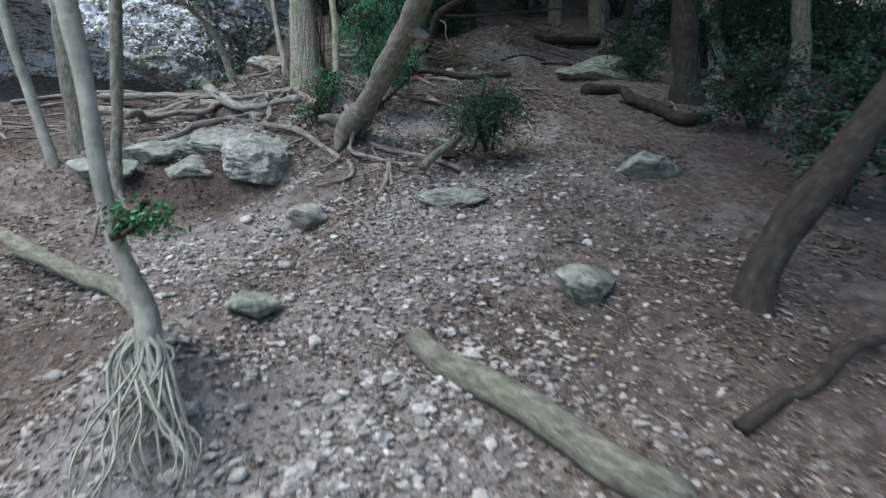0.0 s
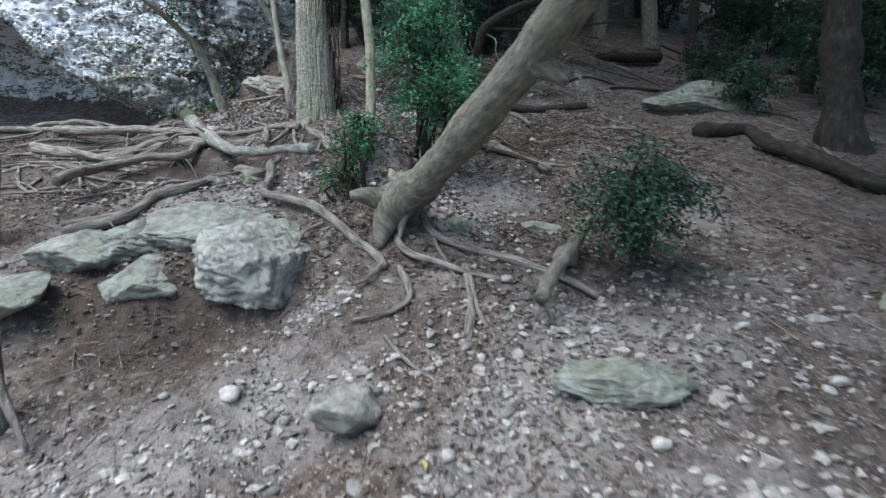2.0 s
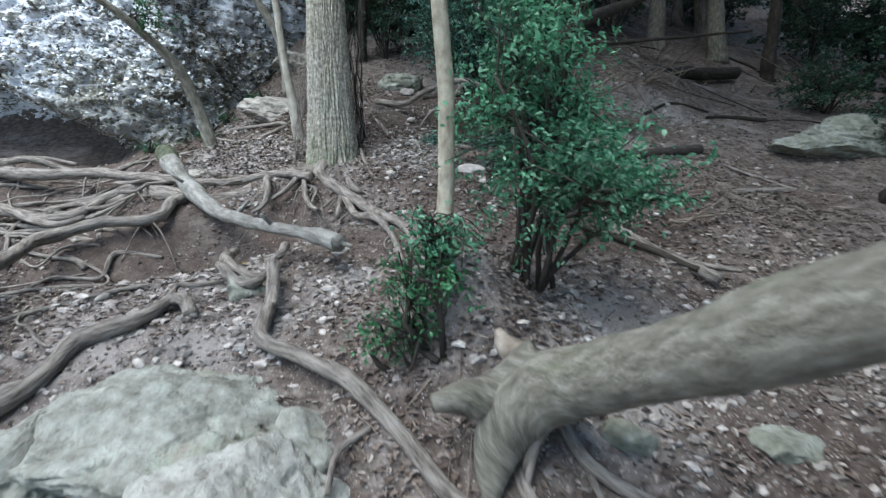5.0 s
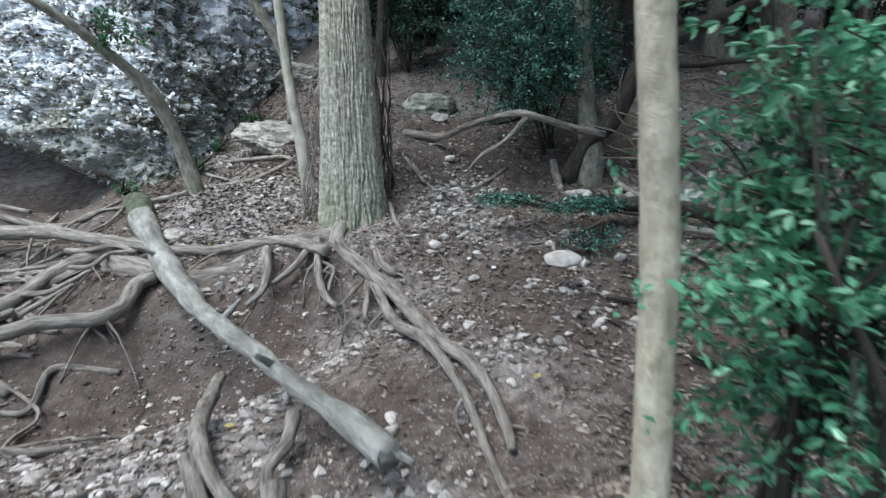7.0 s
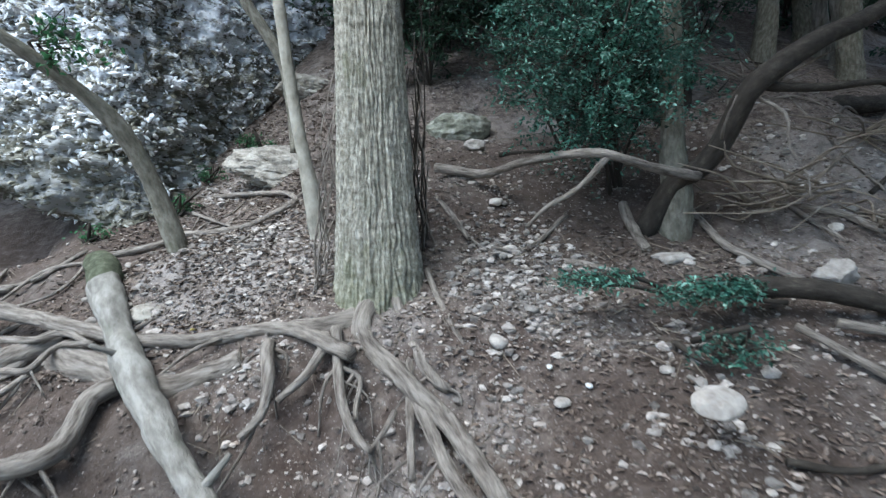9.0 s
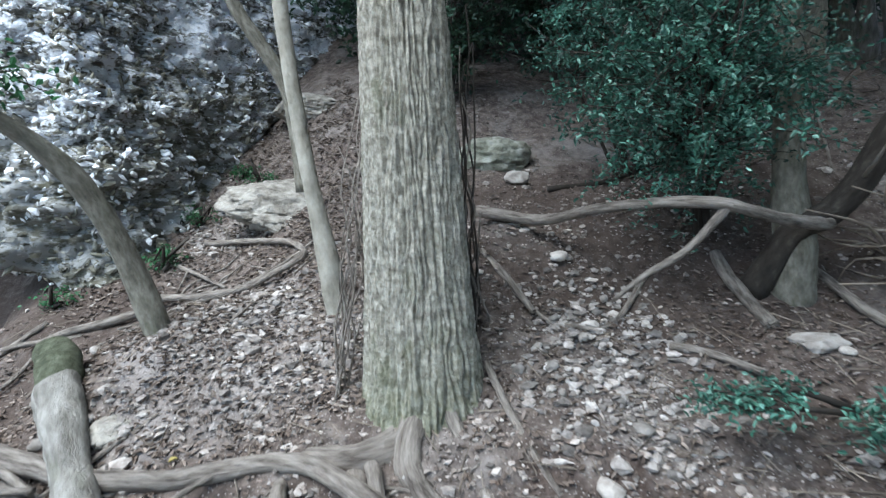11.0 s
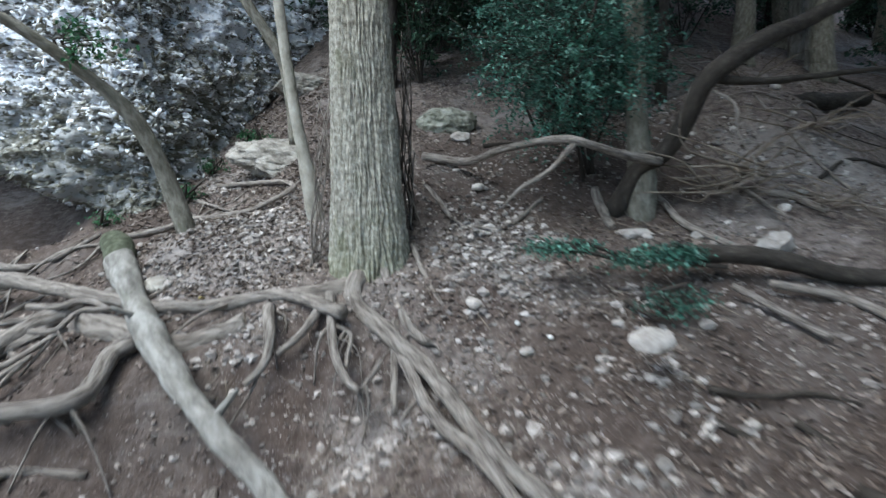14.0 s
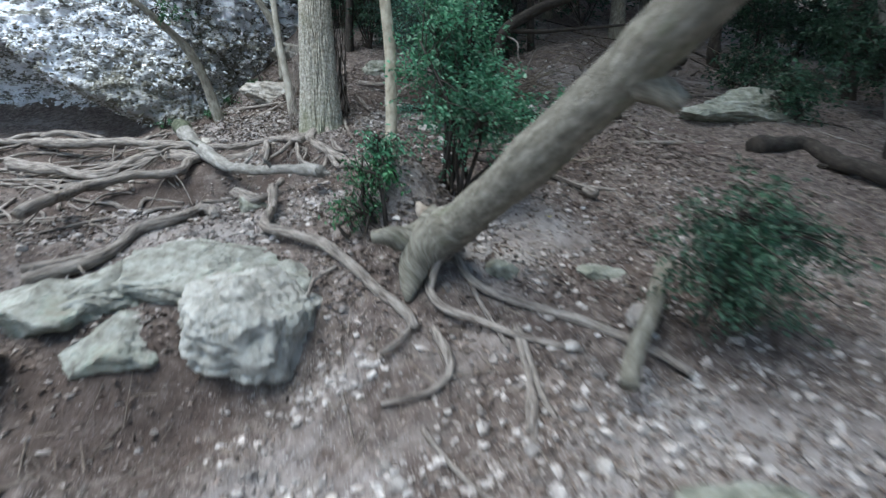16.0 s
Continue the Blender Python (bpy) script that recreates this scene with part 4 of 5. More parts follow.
LEAN_ROOTS = [
    (0.036, 0.030, [(-0.10, 5.66, 2.27), (-0.10, 5.45, 2.17), (-0.15, 5.18, 2.07), (-0.00, 5.01, 2.03), (0.14, 4.85, 1.98), (0.25, 4.64, 1.89), (0.34, 4.47, 1.80), (0.42, 4.33, 1.73), (0.43, 4.25, 1.69)]),
    (0.034, 0.024, [(-0.35, 5.94, 2.25), (-0.23, 5.61, 2.20), (-0.12, 5.66, 2.22)]),
    (0.017, 0.012, [(0.41, 4.35, 1.74), (0.43, 4.29, 1.71), (0.35, 4.21, 1.65), (0.27, 4.18, 1.62)]),
    (0.027, 0.021, [(0.71, 4.56, 1.92), (0.75, 4.40, 1.82), (0.86, 4.24, 1.76), (1.01, 4.09, 1.72), (1.14, 3.93, 1.67), (1.22, 3.79, 1.63), (1.27, 3.67, 1.58)]),
    (0.024, 0.014, [(0.59, 4.56, 1.91), (0.54, 4.41, 1.80), (0.57, 4.30, 1.74), (0.67, 4.21, 1.71), (0.78, 4.08, 1.67), (0.94, 3.95, 1.63)]),
    (0.028, 0.009, [(0.50, 4.24, 1.68), (0.52, 4.10, 1.61), (0.50, 4.03, 1.56), (0.40, 3.99, 1.52), (0.24, 4.02, 1.49)]),
    (0.014, 0.010, [(0.73, 4.39, 1.80), (0.74, 4.22, 1.71), (0.74, 4.04, 1.63)]),
    (0.017, 0.013, [(0.82, 4.10, 1.68), (0.79, 3.94, 1.58), (0.77, 3.83, 1.52), (0.77, 3.72, 1.48)]),
    (0.016, 0.013, [(0.78, 3.93, 1.58), (0.72, 3.82, 1.51), (0.67, 3.72, 1.45)]),
    (0.012, 0.009, [(0.17, 4.69, 1.89), (0.07, 4.66, 1.85), (0.03, 4.55, 1.79)]),
    (0.085, 0.030, [(0.70, 4.40, 2.06), (0.66, 4.52, 1.97), (0.64, 4.60, 1.86)]),
    (0.050, 0.012, [(0.62, 4.42, 1.99), (0.57, 4.42, 1.90), (0.55, 4.40, 1.79)]),
]
for n, (r0, r1, pts) in enumerate(LEAN_ROOTS):
    put("root", limb("root", pts, (r0 * 0.8, (r0 + r1) * 0.4, r1 * 0.8), ROOT, sides=10, step=0.03, seed=120 + n, rough=0.2, knots=0.3), lean)
# unseen leaves, set where their shadow falls on the right-hand ground
crown("crown", lean, (1.7, -0.6, 6.9), (2.0, 2.2, 1.1), 5000, 13, SHADE_LEAF, 0.17, 28)


# slim trees
def slim_tree(label, pts, radii, material, seed, top=None, sides=14, foot=()):
    ob = group_of("slim_tree", label, "tree", pts[0])
    put("trunk", limb("trunk", pts, radii, material, sides=sides, step=0.05, seed=seed, rough=0.10, knots=0.25), ob)
    for n, (r0, r1, line) in enumerate(foot):
        put("root", limb("root", line, (r0, r1), ROOT if material is not PALE_BARK else PALE_BARK, sides=8, step=0.03, seed=seed + 50 + n, rough=0.2), ob)
    # leaves overhead, out of view, positioned for the shade they cast
    if top:
        centre, radii, count = top
        crown("crown", ob, centre, radii, count, seed, SHADE_LEAF, 0.17, 18)
    return ob


slim_tree("slim pale tree with smooth mottled bark", [(0.47, 4.98, 2.28), (0.52, 5.0, 2.55), (0.53, 5.01, 2.95), (0.51, 5.01, 3.3), (0.50, 5.02, 4.2), (0.46, 5.1, 5.6), (0.5, 5.2, 7.2)], (0.037, 0.031, 0.03, 0.029, 0.027, 0.02, 0.012), BEIGE_BARK, 141, ((0.5, 5.0, 6.9), (1.2, 1.2, 0.7), 1300),
          foot=[(0.022, 0.008, [(0.52, 4.99, 2.5), (0.60, 4.95, 2.40), (0.63, 4.93, 2.25)]), (0.02, 0.008, [(0.5, 4.97, 2.4), (0.44, 4.85, 2.3), (0.42, 4.78, 2.2)])])
slim_tree("slim grey tree beside the big trunk", [(0.16, 8.1, 2.95), (0.11, 8.1, 3.17), (0.06, 8.1, 3.57), (0.02, 8.1, 3.9), (-0.02, 8.1, 4.38), (-0.05, 8.15, 5.4), (0.0, 8.2, 7.0)], (0.055, 0.042, 0.035, 0.032, 0.03, 0.024, 0.012), PALE_BARK, 142, ((0.0, 8.3, 7.0), (0.9, 0.9, 0.6), 400))
slim_tree("slim dark tree leaning in front of the cliff", [(0.06, 9.0, 3.6), (0.04, 9.0, 4.0), (0.0, 9.0, 4.22), (-0.13, 9.0, 4.45), (-0.27, 9.0, 4.70), (-0.5, 9.0, 5.4), (-0.7, 9.0, 6.4)], (0.05, 0.045, 0.042, 0.04, 0.036, 0.025, 0.012), GREY_BARK, 143)
slim_tree("bent grey sapling bowing over the hollow", [(-0.60, 8.35, 2.78), (-0.63, 8.35, 2.98), (-0.69, 8.35, 3.25), (-0.79, 8.3, 3.56), (-0.89, 8.25, 3.74), (-1.06, 8.2, 3.91), (-1.25, 8.1, 4.07), (-1.6, 8.0, 4.3), (-2.1, 7.9, 4.7)], (0.062, 0.052, 0.046, 0.042, 0.038, 0.034, 0.03, 0.024, 0.012), GREY_BARK, 144)
near_tree = slim_tree("slim pale tree with a fan of bare roots", [(-0.45, 1.75, 0.98), (-0.44, 1.75, 1.13), (-0.49, 1.75, 1.30), (-0.52, 1.75, 1.51), (-0.53, 1.75, 1.80), (-0.56, 1.75, 2.06), (-0.62, 1.8, 2.9), (-0.6, 1.9, 4.4), (-0.5, 2.0, 5.8)], (0.042, 0.032, 0.027, 0.025, 0.024, 0.023, 0.022, 0.018, 0.01), PALE_BARK, 145, ((-0.6, 1.8, 5.9), (0.9, 0.9, 0.6), 400),
          foot=[(0.0055 + 0.004 * (k % 4 == 0), 0.0022, [(-0.45 + 0.03 * math.cos(k), 1.73, 1.07), (-0.45 + 0.07 * math.cos(k * 0.7) + 0.02 * math.sin(k * 5.1), 1.70 - 0.01 * (k % 3), 0.98), (-0.45 + 0.10 * math.cos(k * 0.37 + 0.1) + 0.03 * math.sin(k * 3.3), 1.66 - 0.03 * (k % 4), 0.86 - 0.03 * (k % 3)), (-0.45 + 0.13 * math.cos(k * 0.37 + 0.1) + 0.05 * math.sin(k * 7.7), 1.62 - 0.04 * (k % 4), 0.76), (-0.45 + 0.16 * math.cos(k * 0.37 + 0.1), 1.58 - 0.03 * (k % 4), 0.66)]) for k in range(24)])
slim_tree("thin grey tree on the edge of the hollow", [(-1.1, 3.95, 1.2), (-1.08, 3.97, 1.6), (-1.03, 3.99, 2.2), (-0.98, 3.99, 2.8), (-0.95, 4.0, 4.0), (-1.0, 4.1, 5.5)], (0.05, 0.036, 0.033, 0.032, 0.026, 0.012), GREY_BARK, 146, ((-1.1, 4.1, 5.6), (0.9, 0.9, 0.6), 350),
          foot=[(0.025, 0.008, [(-1.09, 3.96, 1.5), (-1.0, 3.86, 1.35), (-0.92, 3.78, 1.2)]), (0.025, 0.008, [(-1.1, 3.96, 1.5), (-1.17, 3.84, 1.33), (-1.2, 3.76, 1.15)])])
slim_tree("thin leaning grey tree by the root bank", [(-1.68, 4.74, 1.5), (-1.72, 4.74, 1.75), (-1.84, 4.74, 2.38), (-1.92, 4.74, 2.9), (-2.1, 4.8, 4.4), (-2.2, 4.8, 5.6)], (0.05, 0.04, 0.036, 0.034, 0.026, 0.012), PALE_BARK, 147)
slim_tree("dark trunk standing on the bank edge", [(-1.62, 5.1, 1.6), (-1.62, 5.1, 2.0), (-1.66, 5.1, 2.8), (-1.7, 5.1, 4.4), (-1.7, 5.2, 6.0)], (0.10, 0.085, 0.08, 0.06, 0.03), GREY_BARK, 148, ((-1.9, 5.2, 6.2), (1.0, 1.0, 0.7), 500),
          foot=[(0.03, 0.008, [(-1.58, 5.02, 1.8), (-1.5, 4.92, 1.7), (-1.42, 4.82, 1.55)]), (0.03, 0.008, [(-1.55, 5.05, 1.8), (-1.42, 5.0, 1.78), (-1.3, 4.9, 1.7)])])
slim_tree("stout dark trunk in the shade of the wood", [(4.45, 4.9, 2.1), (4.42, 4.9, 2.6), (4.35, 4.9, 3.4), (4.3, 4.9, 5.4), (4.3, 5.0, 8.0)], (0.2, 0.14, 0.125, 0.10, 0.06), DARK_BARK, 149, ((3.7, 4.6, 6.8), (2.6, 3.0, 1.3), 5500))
slim_tree("grey trunk behind the evergreen bush", [(2.06, 7.55, 2.75), (2.04, 7.52, 2.97), (1.99, 7.52, 3.71), (1.94, 7.52, 4.29), (1.9, 7.6, 5.8), (1.9, 7.6, 7.6)], (0.10, 0.08, 0.06, 0.056, 0.045, 0.02), GREY_BARK, 150, ((2.0, 7.2, 6.6), (1.6, 1.8, 0.9), 1500))
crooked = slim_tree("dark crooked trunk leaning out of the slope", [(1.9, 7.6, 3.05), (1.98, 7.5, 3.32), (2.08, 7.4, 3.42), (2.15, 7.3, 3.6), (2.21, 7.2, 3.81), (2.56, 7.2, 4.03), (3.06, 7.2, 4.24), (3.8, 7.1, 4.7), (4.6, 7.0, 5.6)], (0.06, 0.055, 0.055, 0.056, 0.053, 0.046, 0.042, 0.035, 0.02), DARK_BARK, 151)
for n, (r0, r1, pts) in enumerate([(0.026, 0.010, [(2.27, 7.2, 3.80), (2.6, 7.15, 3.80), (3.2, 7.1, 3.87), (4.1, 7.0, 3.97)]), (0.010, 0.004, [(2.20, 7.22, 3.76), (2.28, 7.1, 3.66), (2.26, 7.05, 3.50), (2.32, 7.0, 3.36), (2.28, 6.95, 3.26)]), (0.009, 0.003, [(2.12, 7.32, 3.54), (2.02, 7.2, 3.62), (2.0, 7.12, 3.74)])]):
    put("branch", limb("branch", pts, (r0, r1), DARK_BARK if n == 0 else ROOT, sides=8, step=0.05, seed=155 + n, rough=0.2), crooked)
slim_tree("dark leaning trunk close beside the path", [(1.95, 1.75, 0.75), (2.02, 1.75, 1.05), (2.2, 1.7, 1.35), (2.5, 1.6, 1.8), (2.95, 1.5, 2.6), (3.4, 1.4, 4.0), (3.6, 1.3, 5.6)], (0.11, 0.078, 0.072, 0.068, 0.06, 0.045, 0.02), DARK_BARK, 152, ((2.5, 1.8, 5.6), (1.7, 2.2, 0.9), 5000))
rng = np.random.default_rng(9)
for n, (x, y, r) in enumerate([(6.4, 9.7, 0.11), (3.0, 10.6, 0.07), (3.9, 11.4, 0.09), (5.2, 11.8, 0.1), (1.2, 11.6, 0.08), (2.1, 12.6, 0.09), (7.6, 11.2, 0.12), (6.6, 6.9, 0.07), (8.6, 8.2, 0.12), (9.4, 5.4, 0.13), (4.5, 14.0, 0.12), (7.4, 14.5, 0.14), (10.5, 11.0, 0.14), (1.0, 9.9, 0.05), (1.5, 10.4, 0.06), (6.0, 3.2, 0.09), (8.0, 2.8, 0.11), (2.6, 9.4, 0.05), (0.75, 12.6, 0.07), (3.4, 9.0, 0.045)]):
    g = on(x, y, -0.1)
    tilt = rng.normal(0, 0.05, 2)
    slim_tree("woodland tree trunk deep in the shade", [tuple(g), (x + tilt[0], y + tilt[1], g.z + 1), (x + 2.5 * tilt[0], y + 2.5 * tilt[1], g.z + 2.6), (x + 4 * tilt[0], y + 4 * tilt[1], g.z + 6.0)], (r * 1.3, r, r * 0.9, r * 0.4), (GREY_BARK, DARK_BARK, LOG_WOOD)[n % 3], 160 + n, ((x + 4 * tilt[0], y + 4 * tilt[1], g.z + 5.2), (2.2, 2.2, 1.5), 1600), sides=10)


woods = [o for o in scene.objects if o.name.startswith("slim_tree") and "deep in the shade" in o.get("label", "")][:6]
rng = np.random.default_rng(15)
# filler trees that darken the wood and hide sky; last ten unseen behind the start
spots = [(rng.uniform(3.2, 13), rng.uniform(8.6, 17)) for _ in range(22)] + [(rng.uniform(5.6, 13), rng.uniform(-3, 8.4)) for _ in range(16)] + [(rng.uniform(-9, 9), rng.uniform(-11, -5)) for _ in range(10)]
for n, (x, y) in enumerate(spots):
    copy_thing(woods[n % 6], Matrix.Translation(on(x, y, -0.1)) @ pose(0, 0, 0, 0, 0, rng.uniform(0, 360)))


# bushes
def bush(label, foot, centre, radii, twigs, per_twig, material, seed, leaf=0.036, hang=0.25, wood=DARK_BARK, stems=7):
    rng = np.random.default_rng(seed)
    ob = group_of("bush", label, "bush", foot)
    pieces, leaves = [], []
    foot, centre, radii = np.array(foot), np.array(centre), np.array(radii)
    ends = []
    for n in range(stems):
        d = rng.normal(size=3)
        e = centre + d / np.linalg.norm(d) * radii * rng.uniform(0.3, 0.7)
        mid = (foot + e) / 2 + rng.normal(size=3) * min(0.06, radii[2]) + (0, 0, min(0.08, radii[2] * 0.6))
        pieces.append(tube([foot + rng.normal(size=3) * (0.03, 0.03, 0), mid, e], (0.013, 0.005), sides=6, step=0.08, seed=seed + n))
        ends.append((mid, e))
    for n in range(twigs):
        mid, e = ends[rng.integers(stems)]
        start = mid + (e - mid) * rng.uniform(0.1, 1)
        d = rng.normal(size=3)
        tip = centre + d / np.linalg.norm(d) * radii * rng.uniform(0.45, 1.0) - (0, 0, hang * rng.uniform(0, 0.6) * radii[2])
        mid2 = (start + tip) / 2 + rng.normal(size=3) * min(0.03, radii[2] * 0.5) + (0, 0, min(0.05, radii[2] * 0.4))
        if n % 2 == 0:
            pieces.append(tube([start, mid2, tip], (0.004, 0.0015), sides=4, step=0.12, seed=seed + n))
        u = rng.uniform(0.35, 1.05, per_twig)[:, None]
        line = (1 - u) ** 2 * start + 2 * u * (1 - u) * mid2 + u * u * tip
        leaves.append(line + rng.normal(size=(per_twig, 3)) * (0.018, 0.018, min(0.018, radii[2] * 0.45)))
    put("stem", mesh_of("stem", *joined(pieces)[:2], wood), ob, "thin dark branching stems")
    put("foliage", leaf_mesh("foliage", np.concatenate(leaves), leaf, leaf * 0.5, material, seed, flat=0.35), ob)
    return ob


bush("glossy dark evergreen bush hanging over the slope", (1.95, 7.95, 3.2), (1.60, 7.62, 4.08), (0.80, 0.56, 0.72), 270, 50, EVERGREEN, 401, 0.027)
bush("dense evergreen bush growing up the slope", (2.0, 8.6, 3.5), (1.85, 8.3, 4.5), (0.8, 0.6, 0.7), 160, 44, EVERGREEN, 402, 0.032)
bush("bright evergreen bush beside the slim pale tree", (0.84, 5.05, 2.2), (0.86, 4.98, 2.93), (0.40, 0.30, 0.64), 190, 30, SAPLING, 403, 0.028)
bush("bright leafy boughs spreading low over the slope", (0.90, 5.0, 2.2), (1.02, 4.72, 2.60), (0.40, 0.26, 0.24), 90, 26, SAPLING, 418, 0.028, stems=5)
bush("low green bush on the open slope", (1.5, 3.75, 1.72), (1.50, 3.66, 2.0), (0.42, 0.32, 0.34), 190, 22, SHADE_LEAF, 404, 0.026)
bush("small green shoots at the tree foot", (0.42, 4.78, 2.05), (0.36, 4.76, 2.32), (0.20, 0.16, 0.17), 44, 12, FRESH, 405, 0.024, stems=5)
bush("small green shoots at the tree foot", (0.30, 4.86, 1.98), (0.26, 4.78, 2.14), (0.17, 0.12, 0.09), 28, 11, FRESH, 406, 0.022, stems=4)
bush("small green shoots at the foot of the slim tree", (0.47, 4.93, 2.3), (0.44, 4.80, 2.42), (0.17, 0.14, 0.12), 40, 12, SAPLING, 419, 0.026, stems=5)
bush("green leafy sprig on the pale trunk", (-0.50, 1.72, 1.36), (-0.42, 1.70, 1.42), (0.13, 0.08, 0.06), 16, 14, FRESH, 407, 0.026, stems=3)
bush("fallen leafy branch lying on the slope", (1.78, 6.68, 2.87), (1.50, 6.72, 2.93), (0.36, 0.14, 0.035), 70, 18, EVERGREEN, 408, 0.024, stems=2)
bush("leafy twig end of the fallen branch", (1.45, 6.85, 2.89), (1.12, 6.92, 2.97), (0.30, 0.14, 0.03), 44, 14, EVERGREEN, 416, 0.022, stems=2)
bush("low green weeds under the fallen branch", (1.30, 6.64, 2.76), (1.42, 6.52, 2.77), (0.26, 0.12, 0.05), 26, 12, EVERGREEN, 417, 0.022, stems=3)
bush("sparse green twigs hanging from the sapling", (-1.1, 8.15, 3.96), (-1.0, 8.1, 4.02), (0.22, 0.1, 0.13), 14, 12, FRESH, 409, 0.035, stems=3)
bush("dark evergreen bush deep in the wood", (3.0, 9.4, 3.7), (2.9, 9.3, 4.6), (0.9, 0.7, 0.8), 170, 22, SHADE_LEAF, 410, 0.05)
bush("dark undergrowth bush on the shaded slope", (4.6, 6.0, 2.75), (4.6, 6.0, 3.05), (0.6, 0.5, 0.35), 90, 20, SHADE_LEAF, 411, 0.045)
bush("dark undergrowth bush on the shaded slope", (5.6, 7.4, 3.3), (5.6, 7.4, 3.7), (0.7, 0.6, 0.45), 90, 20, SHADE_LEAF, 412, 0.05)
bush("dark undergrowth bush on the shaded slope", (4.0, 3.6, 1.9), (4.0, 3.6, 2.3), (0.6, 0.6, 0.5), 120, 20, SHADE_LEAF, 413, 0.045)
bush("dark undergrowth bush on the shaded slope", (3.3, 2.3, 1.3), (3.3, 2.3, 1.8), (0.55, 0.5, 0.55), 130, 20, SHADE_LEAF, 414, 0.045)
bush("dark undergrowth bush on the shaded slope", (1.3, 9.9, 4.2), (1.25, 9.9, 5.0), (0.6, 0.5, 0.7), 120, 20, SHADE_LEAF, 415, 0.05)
# bushes added to darken the backdrop; the first three stand in for deep shade
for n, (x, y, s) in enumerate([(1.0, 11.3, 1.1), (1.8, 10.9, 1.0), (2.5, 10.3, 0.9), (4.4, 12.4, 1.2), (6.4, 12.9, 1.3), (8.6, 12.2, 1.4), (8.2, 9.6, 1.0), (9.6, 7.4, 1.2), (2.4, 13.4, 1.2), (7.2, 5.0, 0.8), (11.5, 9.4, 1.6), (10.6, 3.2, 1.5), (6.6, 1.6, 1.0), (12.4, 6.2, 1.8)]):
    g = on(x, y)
    bush("dark undergrowth bush added as backdrop deep in the wood", tuple(g), (x, y, g.z + 0.75 * s), (0.9 * s, 0.9 * s, 0.8 * s), 110, 20, SHADE_LEAF, 420 + n, 0.075)

for n, (x, y) in enumerate([(-0.78, 9.3), (-0.6, 9.75), (-0.33, 10.2), (-1.3, 9.15), (-0.2, 9.9)]):
    g = on(x, y)
    bush("low green weeds at the cliff foot", tuple(g), (x, y, g.z + 0.06), (0.16, 0.12, 0.06), 16, 14, FRESH, 460 + n, 0.024, stems=4)
far = [o for o in scene.objects if o.name.startswith("bush") and "deep in the wood" in o.get("label", "")]
# further copies, added to cover the lit far hillside with dark leaves
rng = np.random.default_rng(16)
for n in range(60):
    x, y = rng.uniform(0.8, 12), rng.uniform(10.6, 16)
    if n > 34:
        x, y = rng.uniform(10, 19), rng.uniform(5, 17)
    elif n % 3 == 0:
        x, y = rng.uniform(5.2, 12), rng.uniform(3.5, 10)
    copy_thing(far[n % len(far)], Matrix.Translation(on(x, y)) @ pose(0, 0, 0, 0, 0, rng.uniform(0, 360)))


